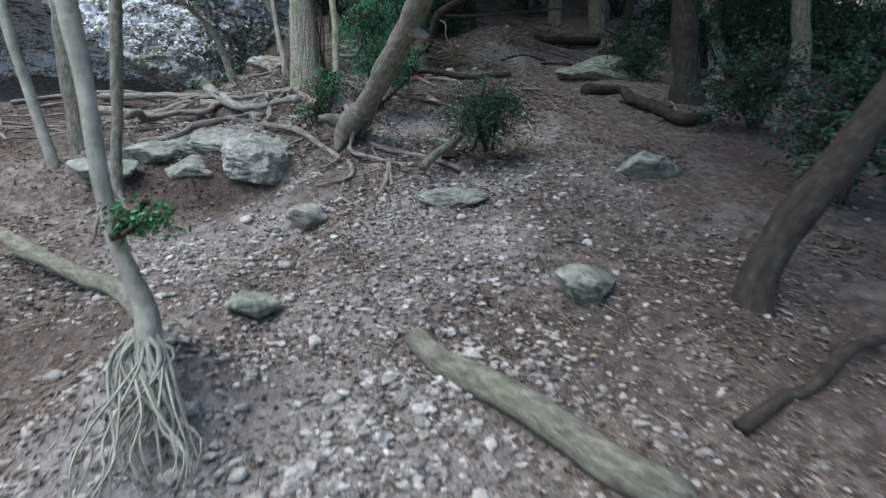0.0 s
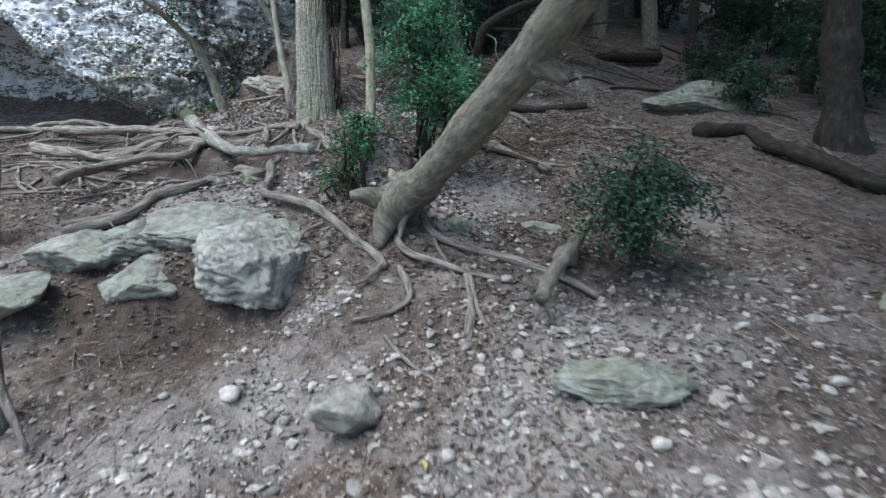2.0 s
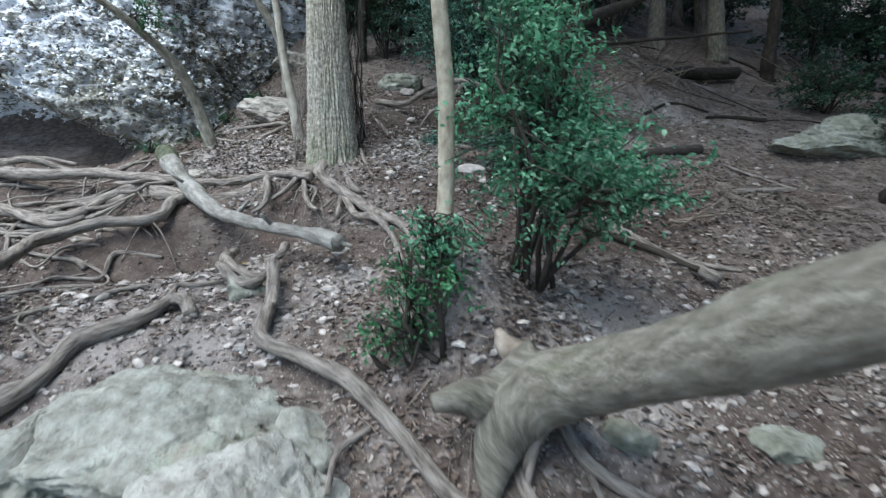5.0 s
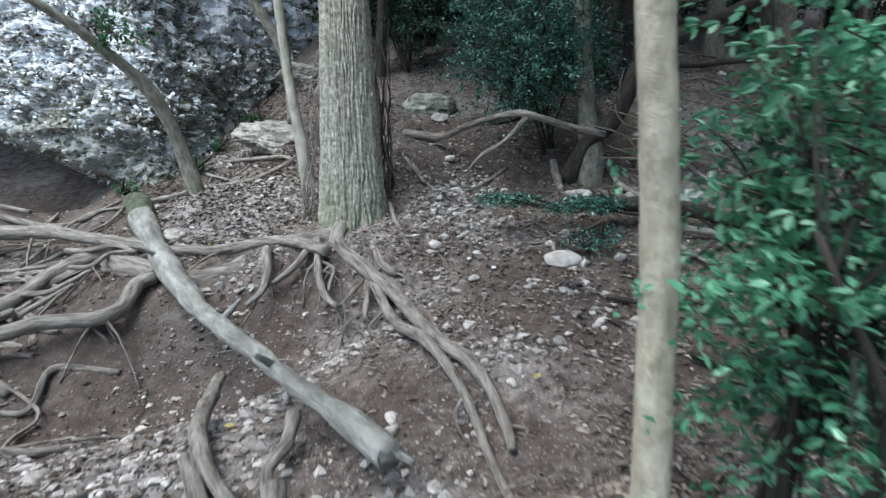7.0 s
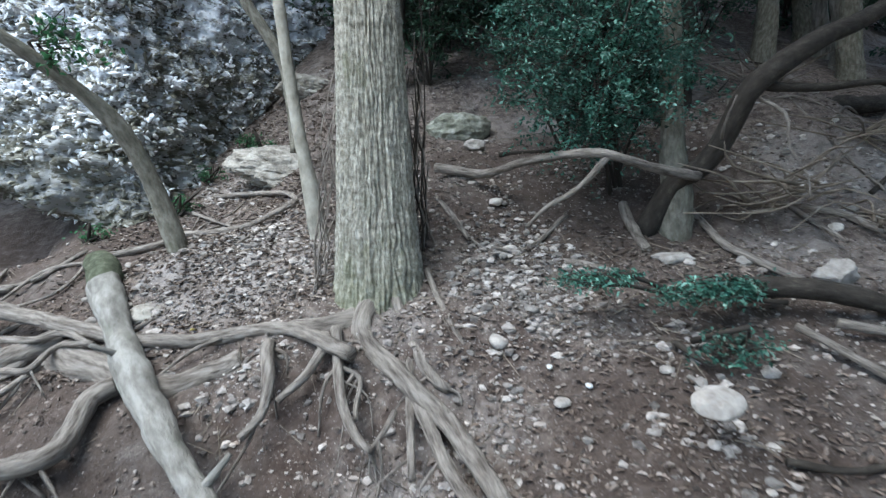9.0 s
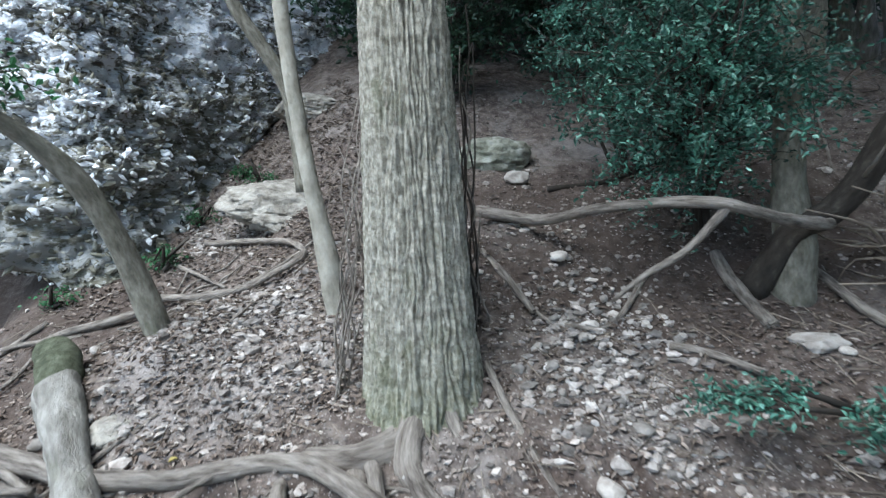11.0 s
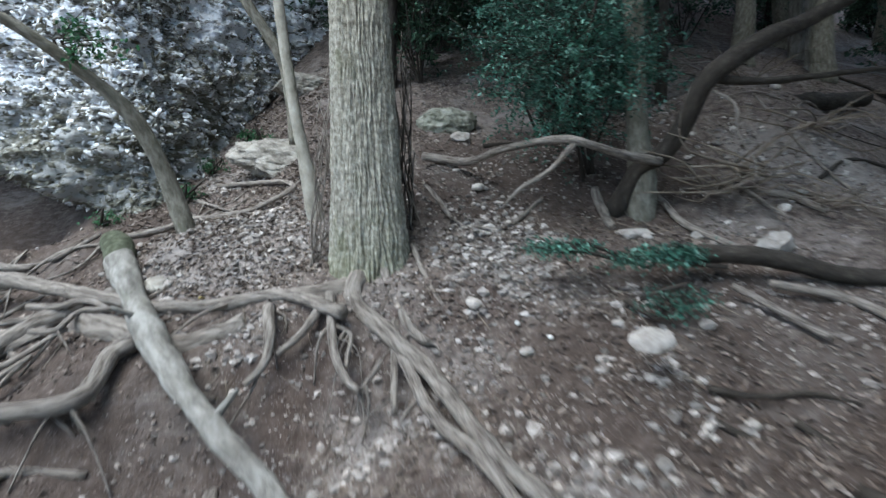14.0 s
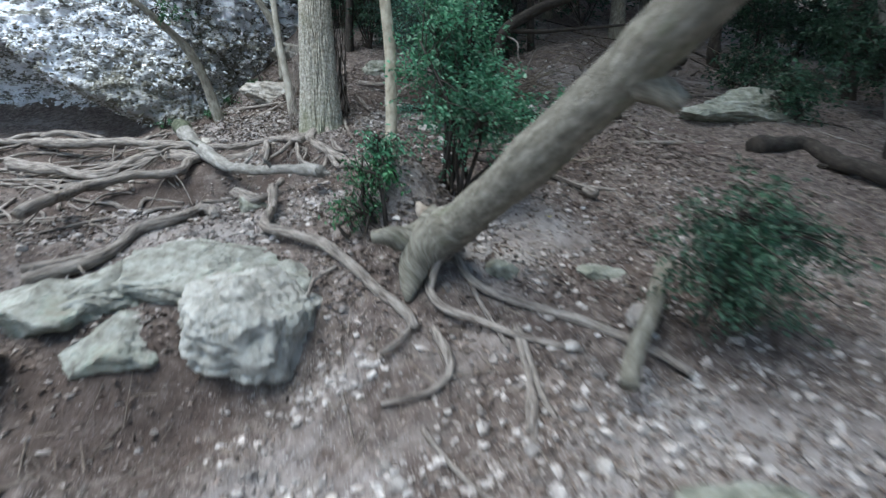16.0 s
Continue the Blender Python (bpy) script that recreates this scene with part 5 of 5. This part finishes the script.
# sticks, fallen logs
STICKS = [
    (0.033, 0.025, [(1.90, 7.82, 3.21), (1.82, 7.62, 3.10), (1.68, 7.32, 3.00)]),
    (0.023, 0.018, [(2.27, 7.79, 3.26), (2.19, 7.50, 3.12), (2.04, 7.17, 3.02), (2.04, 6.77, 2.91)]),
    (0.014, 0.016, [(1.74, 6.56, 2.80), (1.80, 6.40, 2.73), (1.86, 6.22, 2.66)]),
    (0.0425, 0.035, [(1.62, 6.76, 2.93), (1.95, 6.58, 2.91), (2.3, 6.44, float(ground(2.3, 6.44)[0]) + 0.03), (2.9, 6.3, float(ground(2.9, 6.3)[0]) + 0.03)]),
    (0.014, 0.009, [(0.59, 7.55, 2.94), (0.59, 7.23, 2.79), (0.61, 7.06, 2.71)]),
    (0.020, 0.012, [(0.80, 8.10, 3.28), (0.85, 7.92, 3.18), (0.87, 7.71, 3.07)]),
    (0.036, 0.025, [(1.58, 5.57, 2.40), (1.63, 5.26, 2.29), (1.75, 4.97, 2.19)]),
    (0.064, 0.049, [(3.37, 5.32, 2.49), (3.87, 5.31, 2.51), (3.72, 4.90, 2.34), (3.70, 4.45, 2.17), (3.67, 4.11, 2.03), (4.01, 4.16, 2.07)]),
    (0.02, 0.014, [(1.89, 6.52, 2.81), (2.12, 6.31, 2.75), (2.12, 5.97, 2.62)]),
    (0.048, 0.036, [(-1.63, 3.63, 1.25), (-1.30, 3.28, 1.14), (-1.00, 2.98, 1.06), (-0.78, 2.75, 1.00), (-0.63, 2.50, 0.92)]),
    (0.048, 0.030, [(-0.52, 2.41, 0.88), (-0.34, 2.19, 0.82), (-0.18, 2.00, 0.76), (-0.04, 1.88, 0.73)]),
    (0.048, 0.050, [(0.47, 1.98, 0.86), (0.54, 1.83, 0.80), (0.71, 1.58, 0.73), (0.83, 1.39, 0.67), (0.93, 1.23, 0.62), (1.05, 1.09, 0.57)]),
    (0.024, 0.02, [(1.38, 1.23, 0.67), (1.57, 1.27, 0.71), (1.78, 1.29, 0.74), (2.07, 1.38, 0.81), (2.28, 1.38, 0.83)]),
    (0.11, 0.10, [(4.27, 8.93, 4.06), (4.80, 8.75, 4.0), (5.9, 8.85, 4.09)]),
    (0.022, 0.014, [(1.31, 5.75, 2.45), (1.52, 5.42, 2.35), (1.70, 5.03, 2.22)]),
    (0.011, 0.006, [(0.35, 3.88, 1.44), (0.42, 3.68, 1.37), (0.50, 3.51, 1.34)]),
    (0.013, 0.006, [(0.81, 4.12, 1.68), (0.73, 3.81, 1.51), (0.64, 3.63, 1.41), (0.62, 3.36, 1.32)]),
    (0.022, 0.010, [(2.74, 8.00, 3.45), (3.03, 8.09, 3.54), (2.93, 7.85, 3.41), (2.76, 7.50, 3.23), (2.59, 7.12, 3.10), (2.51, 6.93, 3.04)]),
    (0.028, 0.013, [(4.64, 9.34, 4.29), (3.51, 8.29, 3.72), (2.87, 7.76, 3.41)]),
    (0.024, 0.019, [(2.76, 7.35, 3.19), (2.83, 7.18, 3.15), (2.82, 6.96, 3.08)]),
    (0.014, 0.009, [(1.51, 7.81, 3.16), (1.14, 7.58, 3.01), (0.96, 7.62, 3.02)]),
    (0.011, 0.006, [(0.83, 8.01, 3.20), (0.87, 7.82, 3.10), (0.92, 7.64, 3.02)]),
    (0.017, 0.013, [(1.27, 7.39, 2.96), (1.34, 7.29, 2.95), (1.42, 7.12, 2.92)]),
    (0.015, 0.011, [(1.62, 5.41, 2.33), (1.75, 5.15, 2.24), (1.92, 5.01, 2.20)]),
    (0.010, 0.008, [(1.26, 6.19, 2.56), (1.42, 6.13, 2.53), (1.60, 6.10, 2.53), (1.71, 6.01, 2.51)]),
    (0.014, 0.011, [(1.20, 6.10, 2.50), (1.25, 6.04, 2.47), (1.34, 6.01, 2.45)]),
    (0.011, 0.008, [(1.45, 6.04, 2.48), (1.48, 5.97, 2.45), (1.50, 5.87, 2.43)]),
    (0.024, 0.022, [(0.87, 8.3, 3.46), (1.09, 8.1, 3.41), (1.21, 7.8, 3.46), (1.32, 7.5, 3.49), (1.43, 7.3, 3.48), (1.67, 7.3, 3.42), (2.04, 7.38, 3.37)]),
    (0.017, 0.008, [(1.43, 7.3, 3.47), (1.32, 7.35, 3.33), (1.17, 7.4, 3.24), (1.1, 7.5, 3.13)]),
]
for n, (r0, r1, pts) in enumerate(STICKS):
    dark = r0 > 0.1
    material = GREY_BARK if pts[0][1] < 3.7 and r0 > 0.047 else (DARK_BARK if r0 > 0.042 or (pts[0][0] > 1.15 and (5.7 < pts[0][1] < 6.3 or pts[0][1] < 1.3)) else ROOT)
    me = limb("fallen_branch", pts, (min(r0, 0.08), min(r1, 0.08)), material, sides=10, step=0.04, seed=500 + n, rough=0.2, knots=0.3)
    thing("fallen_log" if dark else "fallen_branch", me, "dark rotting log lying on the slope" if dark else "bare dry fallen branch lying on the soil", "log" if dark else "branch", "" if dark else "fallen branches")
thing("sawn_log", limb("sawn_log", [(1.44, 4.02, 1.91), (1.28, 3.88, 1.80), (1.1, 3.74, 1.70), (0.96, 3.62, 1.60)], (0.036, 0.032), GREY_BARK, sides=14, step=0.03, seed=560, rough=0.12), "short grey sawn log lying on the slope", "log")


# rocks
def rock(label, at, size, seed, material=LIMESTONE, turn=0, tilt=(0, 0), blocky=0.6, group="", rough=0.2):
    me = rock_mesh("rock", size, material, seed, 6 if max(size) > 0.5 else 5 if max(size) > 0.3 else (4 if max(size) > 0.14 else 3), blocky, rough)
    ob = thing("rock", me, label, "rock", group)
    ob.matrix_world = pose(*at, tilt[0], tilt[1], turn)
    return ob


rock("large pale limestone block jutting from the bank", (-0.17, 4.60, 1.70), (0.54, 0.54, 0.44), 3, PALE_LIME, turn=15, tilt=(14, -4), blocky=0.8, rough=0.17)
rock("broad flat limestone ledge under the roots", (-0.40, 4.95, 1.81), (0.98, 0.62, 0.30), 5, LEDGE, turn=-6, tilt=(16, 0), blocky=0.9, rough=0.2)
rock("cracked limestone block of the ledge", (-0.80, 4.98, 1.81), (0.54, 0.46, 0.24), 33, LEDGE, turn=22, tilt=(12, 3), blocky=0.9, rough=0.2)
rock("small limestone block wedged in the ledge", (0.00, 4.82, 1.78), (0.24, 0.3, 0.22), 34, LEDGE, turn=35, tilt=(8, 3), blocky=0.8, rough=0.2)
rock("cracked limestone block of the ledge", (-1.02, 4.84, 1.79), (0.50, 0.44, 0.22), 6, LEDGE, turn=10, tilt=(8, 4), blocky=1.0, rough=0.14)
rock("cracked limestone block of the ledge", (-0.76, 4.62, 1.62), (0.44, 0.38, 0.23), 7, LEDGE, turn=-12, tilt=(14, 0), blocky=1.0, rough=0.14)
rock("cracked limestone block of the ledge", (-1.30, 4.52, 1.62), (0.46, 0.36, 0.26), 8, LEDGE, turn=24, tilt=(8, 0), blocky=1.0, rough=0.14)
rock("grey angular stone sunk in the path", (0.14, 3.53, 1.27), (0.25, 0.20, 0.18), 9, turn=20, blocky=0.8)
rock("flat green-grey stone set in the soil", (1.04, 3.20, 1.37), (0.42, 0.24, 0.14), 10, MOSSY, -14, (10, 0), 0.8)
rock("flat green-grey stone set in the soil", (1.33, 2.06, 1.0), (0.34, 0.24, 0.18), 12, MOSSY, 12, (14, 8), 0.8)
rock("pale weathered stone on the slope", (2.5, 3.1, 1.56), (0.40, 0.3, 0.24), 13, MOSSY, 0, (10, 0), 0.6)
rock("green-grey stone sunk in the path", (-0.17, 2.52, 0.94), (0.20, 0.16, 0.13), 14, MOSSY, 30)
rock("smooth flat oval pale stone", (1.10, 6.28, 2.72), (0.19, 0.12, 0.055), 15, PEBBLE, 10, (22, 0), 0.1, rough=0.05)
rock("mossy stone below the log", (-0.22, 5.70, 2.16), (0.20, 0.2, 0.13), 16, MOSSY, 5)
rock("white block of stone beside the sawn log", (1.25, 3.90, 1.72), (0.15, 0.12, 0.10), 17, PEBBLE, 20)
rock("pale boulder at the foot of the cliff", (0.10, 9.5, 3.50), (0.95, 0.8, 0.34), 18, LIMESTONE, 20, (24, 0), 1.0)
rock("pale boulder high under the cliff", (0.16, 10.6, 4.32), (0.62, 0.5, 0.30), 19, LIMESTONE, -10, (8, 8), 0.9)
rock("long mossy boulder on the shaded slope", (4.2, 6.2, 2.85), (1.3, 0.6, 0.42), 21, MOSSY, -10, (8, 4), 0.7)
rock("pale stone heap behind the log", (-0.60, 8.0, 2.74), (0.36, 0.28, 0.16), 22, LIMESTONE, 40)
rock("split grey stone at the sapling foot", (-0.50, 8.3, 2.92), (0.18, 0.12, 0.16), 23, LIMESTONE, 70)
rock("split grey stone at the sapling foot", (-0.32, 8.2, 2.92), (0.2, 0.14, 0.14), 24, LIMESTONE, 20)
rock("rounded brown boulder on the gully path", (1.35, 9.1, 3.76), (0.5, 0.35, 0.26), 25, MOSSY, 10)
rock("pale stone among dead leaves", (1.30, 8.7, 3.62), (0.17, 0.11, 0.09), 26, PEBBLE, 20)
rock("pale stone on the soil", (2.2, 6.75, 2.93), (0.18, 0.15, 0.13), 27, PEBBLE, 20)
rock("pale stone on the soil", (1.68, 7.15, 2.98), (0.2, 0.13, 0.08), 28, PEBBLE, 0)
rock("flat green stone on the slope", (1.31, 4.28, 1.83), (0.24, 0.16, 0.09), 29, MOSSY, 15, (14, 0))
rock("grey-green stone by the leaning tree", (0.90, 4.44, 1.85), (0.14, 0.13, 0.11), 30, MOSSY, 0)
rock("pale stone on the slope", (1.99, 3.24, 1.50), (0.16, 0.08, 0.06), 31, PEBBLE, -20)


def dead_brush(label, foot, reach, count, seed, up=0.5):
    """A tangle of bare dry twigs."""
    rng = np.random.default_rng(seed)
    ob = group_of("dead_brush", label, "brushwood", foot, "dead brushwood")
    for n in range(count):
        a, l = rng.uniform(0, 6.28), reach * rng.uniform(0.4, 1.0)
        d = np.array((math.cos(a) * l, math.sin(a) * l * 0.6, l * rng.uniform(-0.15, up)))
        p = np.array(foot) + rng.normal(size=3) * (0.08, 0.08, 0.02)
        put("twig", limb("twig", [p, p + d * 0.5 + rng.normal(size=3) * 0.06, p + d + rng.normal(size=3) * 0.05], (rng.uniform(0.005, 0.011), 0.003), DRY_WOOD, sides=5, step=0.07, seed=seed + n), ob)


dead_brush("tangle of bare dry twigs on the slope", (2.45, 7.35, 3.2), 0.75, 22, 801)
dead_brush("tangle of bare dry twigs on the slope", (2.9, 7.0, 3.12), 0.6, 14, 802, 0.3)
dead_brush("tangle of bare dry twigs under the crooked trunk", (2.4, 7.15, 3.3), 0.9, 18, 807, 0.55)
dead_brush("tangle of bare dry twigs on the slope", (3.4, 7.6, 3.6), 1.0, 20, 808, 0.4)
dead_brush("tangle of bare dry twigs beside the bush", (1.75, 5.5, 2.42), 0.45, 10, 803, 0.2)
dead_brush("tangle of bare dry twigs in the wood", (5.2, 9.8, 4.4), 1.3, 20, 804, 0.5)
dead_brush("tangle of bare dry twigs in the wood", (7.0, 8.8, 4.1), 1.4, 20, 805, 0.5)
dead_brush("tangle of bare dry twigs in the wood", (4.0, 10.2, 4.5), 1.2, 16, 806, 0.6)
rng = np.random.default_rng(830)
for n in range(70):
    x, y = rng.uniform(1.8, 8.0), rng.uniform(4.2, 11.5)
    if n > 33:
        x, y = rng.uniform(2.1, 6.0), rng.uniform(6.2, 10.5)
    a, l = rng.uniform(0, 3.14), rng.uniform(0.3, 1.2)
    pts = []
    for u in (-0.5, 0, 0.5):
        px, py = x + math.cos(a) * l * u, y + math.sin(a) * l * u
        pts.append(tuple(on(px + rng.normal(0, 0.04), py + rng.normal(0, 0.04), 0.015)))
    r = rng.uniform(0.008, 0.026) if n < 34 else rng.uniform(0.005, 0.012)
    thing("fallen_branch", limb("fallen_branch", pts, (r, r * 0.6), ROOT if n % 3 else DARK_BARK, sides=7, step=0.06, seed=840 + n), "bare dry fallen branch lying on the soil", "branch", "fallen branches")

# loose stones, gravel, dead leaves and twigs
SHAPES = [rock_mesh("stone", (s, s * 0.8, s * 0.6), PEBBLE, 600 + k, 2, 0.7, 0.16) for k, s in enumerate((0.06, 0.055, 0.07, 0.05, 0.08, 0.065))]
rng = np.random.default_rng(77)


def scattered(count, box, seed, patchy=1.5, least=0.42, bare=0.09):
    """Places on the ground, thicker in patches and along the path, thinner where the soil is painted dark."""
    rng = np.random.default_rng(seed)
    got = np.empty((0, 2))
    while len(got) < count:
        p = np.c_[rng.uniform(box[0], box[1], count * 2), rng.uniform(box[2], box[3], count * 2)]
        thick = fbm(np.c_[p * patchy, 0 * p[:, 0]], 3, seed) + 0.14 * dome(p[:, 0], p[:, 1], 0.2, 2.0, 1.0, 1.6)
        thick = thick + bare * np.minimum(soil_tone(p[:, 0], p[:, 1]), 0)
        got = np.r_[got, p[thick > least + 0.05 + rng.uniform(0, 0.11, len(p))]]
    got = got[:count]
    return np.c_[got, ground(got[:, 0], got[:, 1])]


for n, p in enumerate(scattered(76, (-1.6, 2.2, 0.6, 8.6), 701, 1.3, 0.42)):
    m = pose(p[0], p[1], p[2] + 0.008, rng.uniform(-20, 20), rng.uniform(-20, 20), rng.uniform(0, 360))
    ob = thing("stone", SHAPES[n % 6], "loose pale pebble lying on the path", "stone", "loose stones")
    s = rng.uniform(0.45, 1.25)
    ob.matrix_world = m @ Matrix.Diagonal((s, s, s, 1))


rng = np.random.default_rng(90)
for n, (cx, cy, spread, count, low, high) in enumerate([(1.04, 7.5, 0.17, 34, 0.5, 1.2), (1.1, 7.75, 0.12, 12, 0.8, 1.6), (1.28, 7.93, 0.14, 10, 0.5, 1.0), (0.72, 6.0, 0.2, 18, 0.5, 1.0), (1.1, 6.15, 0.2, 26, 0.4, 1.0), (-0.75, 6.0, 0.3, 30, 0.5, 1.3), (0.92, 7.45, 0.18, 16, 0.4, 1.0), (0.25, 1.8, 0.4, 60, 0.5, 1.3), (0.05, 1.4, 0.3, 40, 0.7, 1.5), (-0.6, 3.1, 0.35, 46, 0.5, 1.4), (-0.2, 3.0, 0.3, 26, 0.5, 1.3), (0.6, 3.2, 0.3, 30, 0.5, 1.3), (1.5, 3.0, 0.3, 26, 0.5, 1.4), (0.25, 4.25, 0.14, 16, 0.4, 0.9), (0.75, 4.15, 0.2, 14, 0.4, 0.9), (3.0, 7.4, 0.4, 30, 0.6, 1.6), (0.75, 2.5, 0.35, 30, 0.5, 1.2), (1.3, 3.6, 0.2, 20, 0.4, 1.0), (-0.6, 7.95, 0.2, 16, 0.5, 1.2)]):
    for k in range(int(count * 0.42)):
        x, y = rng.normal(cx, spread), rng.normal(cy, spread)
        ob = thing("stone", SHAPES[(n + k) % 6], "loose pale pebble lying on the path", "stone", "loose stones")
        s = rng.uniform(low, high) * 0.8
        ob.matrix_world = Matrix.Translation(on(x, y, 0.006)) @ pose(0, 0, 0, rng.uniform(-25, 25), rng.uniform(-25, 25), rng.uniform(0, 360)) @ Matrix.Diagonal((s, s, s, 1))


def gravel(places, low, high, seed, material=GRAVEL):
    rng = np.random.default_rng(seed)
    n = len(places)
    v = ICO_V[None] * (1 + rng.uniform(-0.45, 0.35, (n, len(ICO_V), 1))) + rng.normal(0, 0.16, (n, len(ICO_V), 3))
    size = low * (high / low) ** (rng.uniform(0, 1, (n, 1, 1)) ** 2.3)
    v = v * size * rng.uniform(0.55, 1.0, (n, 1, 3)) * (1, 1, 0.6)
    a = rng.uniform(0, 6.28, n)
    c, s = np.cos(a)[:, None], np.sin(a)[:, None]
    v = np.stack([v[..., 0] * c - v[..., 1] * s, v[..., 0] * s + v[..., 1] * c, v[..., 2]], -1) + places[:, None] + (0, 0, 0.002)
    f = ICO_F[None] + (np.arange(n) * len(ICO_V))[:, None, None]
    return mesh_of("gravel", v.reshape(-1, 3), f.reshape(-1, 3), material, False)


def crumbs(places, low, high, seed):
    """Small angular lumps of soil and stone, eight faces each."""
    rng = np.random.default_rng(seed)
    n = len(places)
    v = np.array([(1, 0, 0), (0, 1, 0), (-1, 0, 0), (0, -1, 0), (0, 0, 1), (0, 0, -1)], float)[None] * rng.uniform(0.5, 1.25, (n, 6, 1)) + rng.normal(0, 0.18, (n, 6, 3))
    v = v * (low * (high / low) ** (rng.uniform(0, 1, (n, 1, 1)) ** 2)) * rng.uniform(0.6, 1.3, (n, 1, 3)) * (1, 1, 0.7)
    a = rng.uniform(0, 6.28, n)
    c, s = np.cos(a)[:, None], np.sin(a)[:, None]
    v = np.stack([v[..., 0] * c - v[..., 1] * s, v[..., 0] * s + v[..., 1] * c, v[..., 2]], -1) + places[:, None] + (0, 0, 0.001)
    f = np.array([(0, 1, 4), (1, 2, 4), (2, 3, 4), (3, 0, 4), (1, 0, 5), (2, 1, 5), (3, 2, 5), (0, 3, 5)])[None] + (np.arange(n) * 6)[:, None, None]
    return mesh_of("soil_crumbs", v.reshape(-1, 3), f.reshape(-1, 3), CRUMB, False)


thing("soil_crumbs", crumbs(np.r_[scattered(52000, (-1.8, 2.4, 0.5, 8.6), 761, 2.2, 0.30, 0.02), scattered(16000, (-4.0, -1.0, 4.5, 9.6), 762, 2.0, 0.28, 0.02), scattered(16000, (1.6, 5.0, 2.0, 10.0), 763, 2.0, 0.32, 0.02), scattered(9000, (-1.2, 1.6, 7.8, 10.4), 764, 2.0, 0.30)], 0.003, 0.017, 765), "crumbs of brown soil and broken stone strewn over the slope", "soil", kind="stuff")
thing("gravel", gravel(np.r_[scattered(24000, (-1.8, 2.4, 0.4, 8.8), 711, 1.6, 0.38), scattered(1800, (-3, 6, 1, 11), 712, 1.0), scattered(1400, (-1.3, 1.6, 7.6, 11.2), 714, 1.5, 0.40), scattered(5000, (-0.9, 1.1, 0.7, 3.0), 715, 1.6, 0.40)], 0.004, 0.027, 713), "pale stone chips strewn over the soil", "gravel", kind="stuff")
thing("leaf_litter", leaf_mesh("leaf_litter", np.r_[scattered(30000, (-2.2, 3.0, 0.3, 9.2), 721, 1.5, 0.36), scattered(7000, (-4.2, -1.2, 5.5, 9.6), 726, 1.5, 0.33), scattered(15000, (-4, 8, 0, 13), 722, 1.0, 0.40), scattered(12000, (-1.4, 0.6, 7.6, 11.4), 724, 1.5, 0.33), scattered(2500, (0.1, 1.0, 4.5, 5.4), 725, 1.5, 0.3)] + (0, 0, 0.004), 0.032, 0.016, LITTER, 723, 0.0, 0.85), "dry brown dead leaves strewn over the slope", "leaf litter", kind="stuff")


rng = np.random.default_rng(750)
heaps = []
for cx, cy, s in PALE:
    n = int(9500 * s * s) + 90
    q = np.c_[rng.normal(cx, s * 0.95, n), rng.normal(cy, s * 0.95, n)]
    q = q[fbm(np.c_[q * 6, 0 * q[:, 0]], 3, 51) > 0.44]
    heaps.append(np.c_[q, ground(q[:, 0], q[:, 1])])
thing("rubble", gravel(np.concatenate(heaps), 0.004, 0.040, 751, RUBBLE), "heaps of pale pinkish rubble lying on the soil", "rubble", kind="stuff")


def twigs(count, seed):
    rng = np.random.default_rng(seed)
    p = scattered(count, (-2.5, 4.0, 0.5, 9.6), seed, 1.4, 0.38)
    a, l = rng.uniform(0, 6.28, count), rng.uniform(0.03, 0.16, count)
    d = np.c_[np.cos(a) * l, np.sin(a) * l]
    q = np.c_[p[:, :2] + d, ground(p[:, 0] + d[:, 0], p[:, 1] + d[:, 1])] + (0, 0, 0.012)
    p = p + (0, 0, 0.008)
    side = np.c_[-np.sin(a), np.cos(a), 0 * a] * rng.uniform(0.0012, 0.0032, (count, 1))
    up = np.array((0, 0, 0.004))
    v = np.stack([p - side, p + side, p + up, q - side * 0.6, q + side * 0.6, q + up * 0.7], 1).reshape(-1, 3)
    b = np.arange(count)[:, None] * 6
    f = np.concatenate([b + (0, 1, 4, 3), b + (1, 2, 5, 4), b + (2, 0, 3, 5)])
    return mesh_of("twigs", v, f, DRY_WOOD, False)


thing("twigs", twigs(2800, 731), "small dry twigs scattered on the ground", "twigs", kind="stuff")

for x, y in [(1.37, 3.01), (1.70, 2.61), (1.34, 1.98), (0.87, 6.84), (0.95, 6.7), (1.62, 4.9)]:
    ob = thing("white_stone", mesh_of("white_stone", ICO_V * (0.018, 0.013, 0.009) * (1 + 0.2 * np.sin(ICO_V[:, :1] * 9)), ICO_F, WHITE_STONE, True), "small bright white stone on the soil", "stone", "white stones")
    ob.matrix_world = Matrix.Translation(on(x, y, 0.012)) @ pose(0, 0, 0, 12, 8, x * 300)
for n, (x, y) in enumerate([(0.33, 3.2), (0.77, 5.86), (-0.05, 2.9), (0.85, 1.75), (1.15, 1.7), (-0.25, 6.2), (-0.5, 7.7), (1.3, 4.75)]):
    me = leaf_mesh("yellow_leaf", np.array([(0.0, 0.0, 0.0)]), 0.045, 0.03, YELLOW, 900 + n, 0.0, 0.95)
    thing("yellow_leaf", me, "fallen yellow leaf lying on the soil", "leaf", "yellow leaves").matrix_world = Matrix.Translation(on(x, y, 0.016))
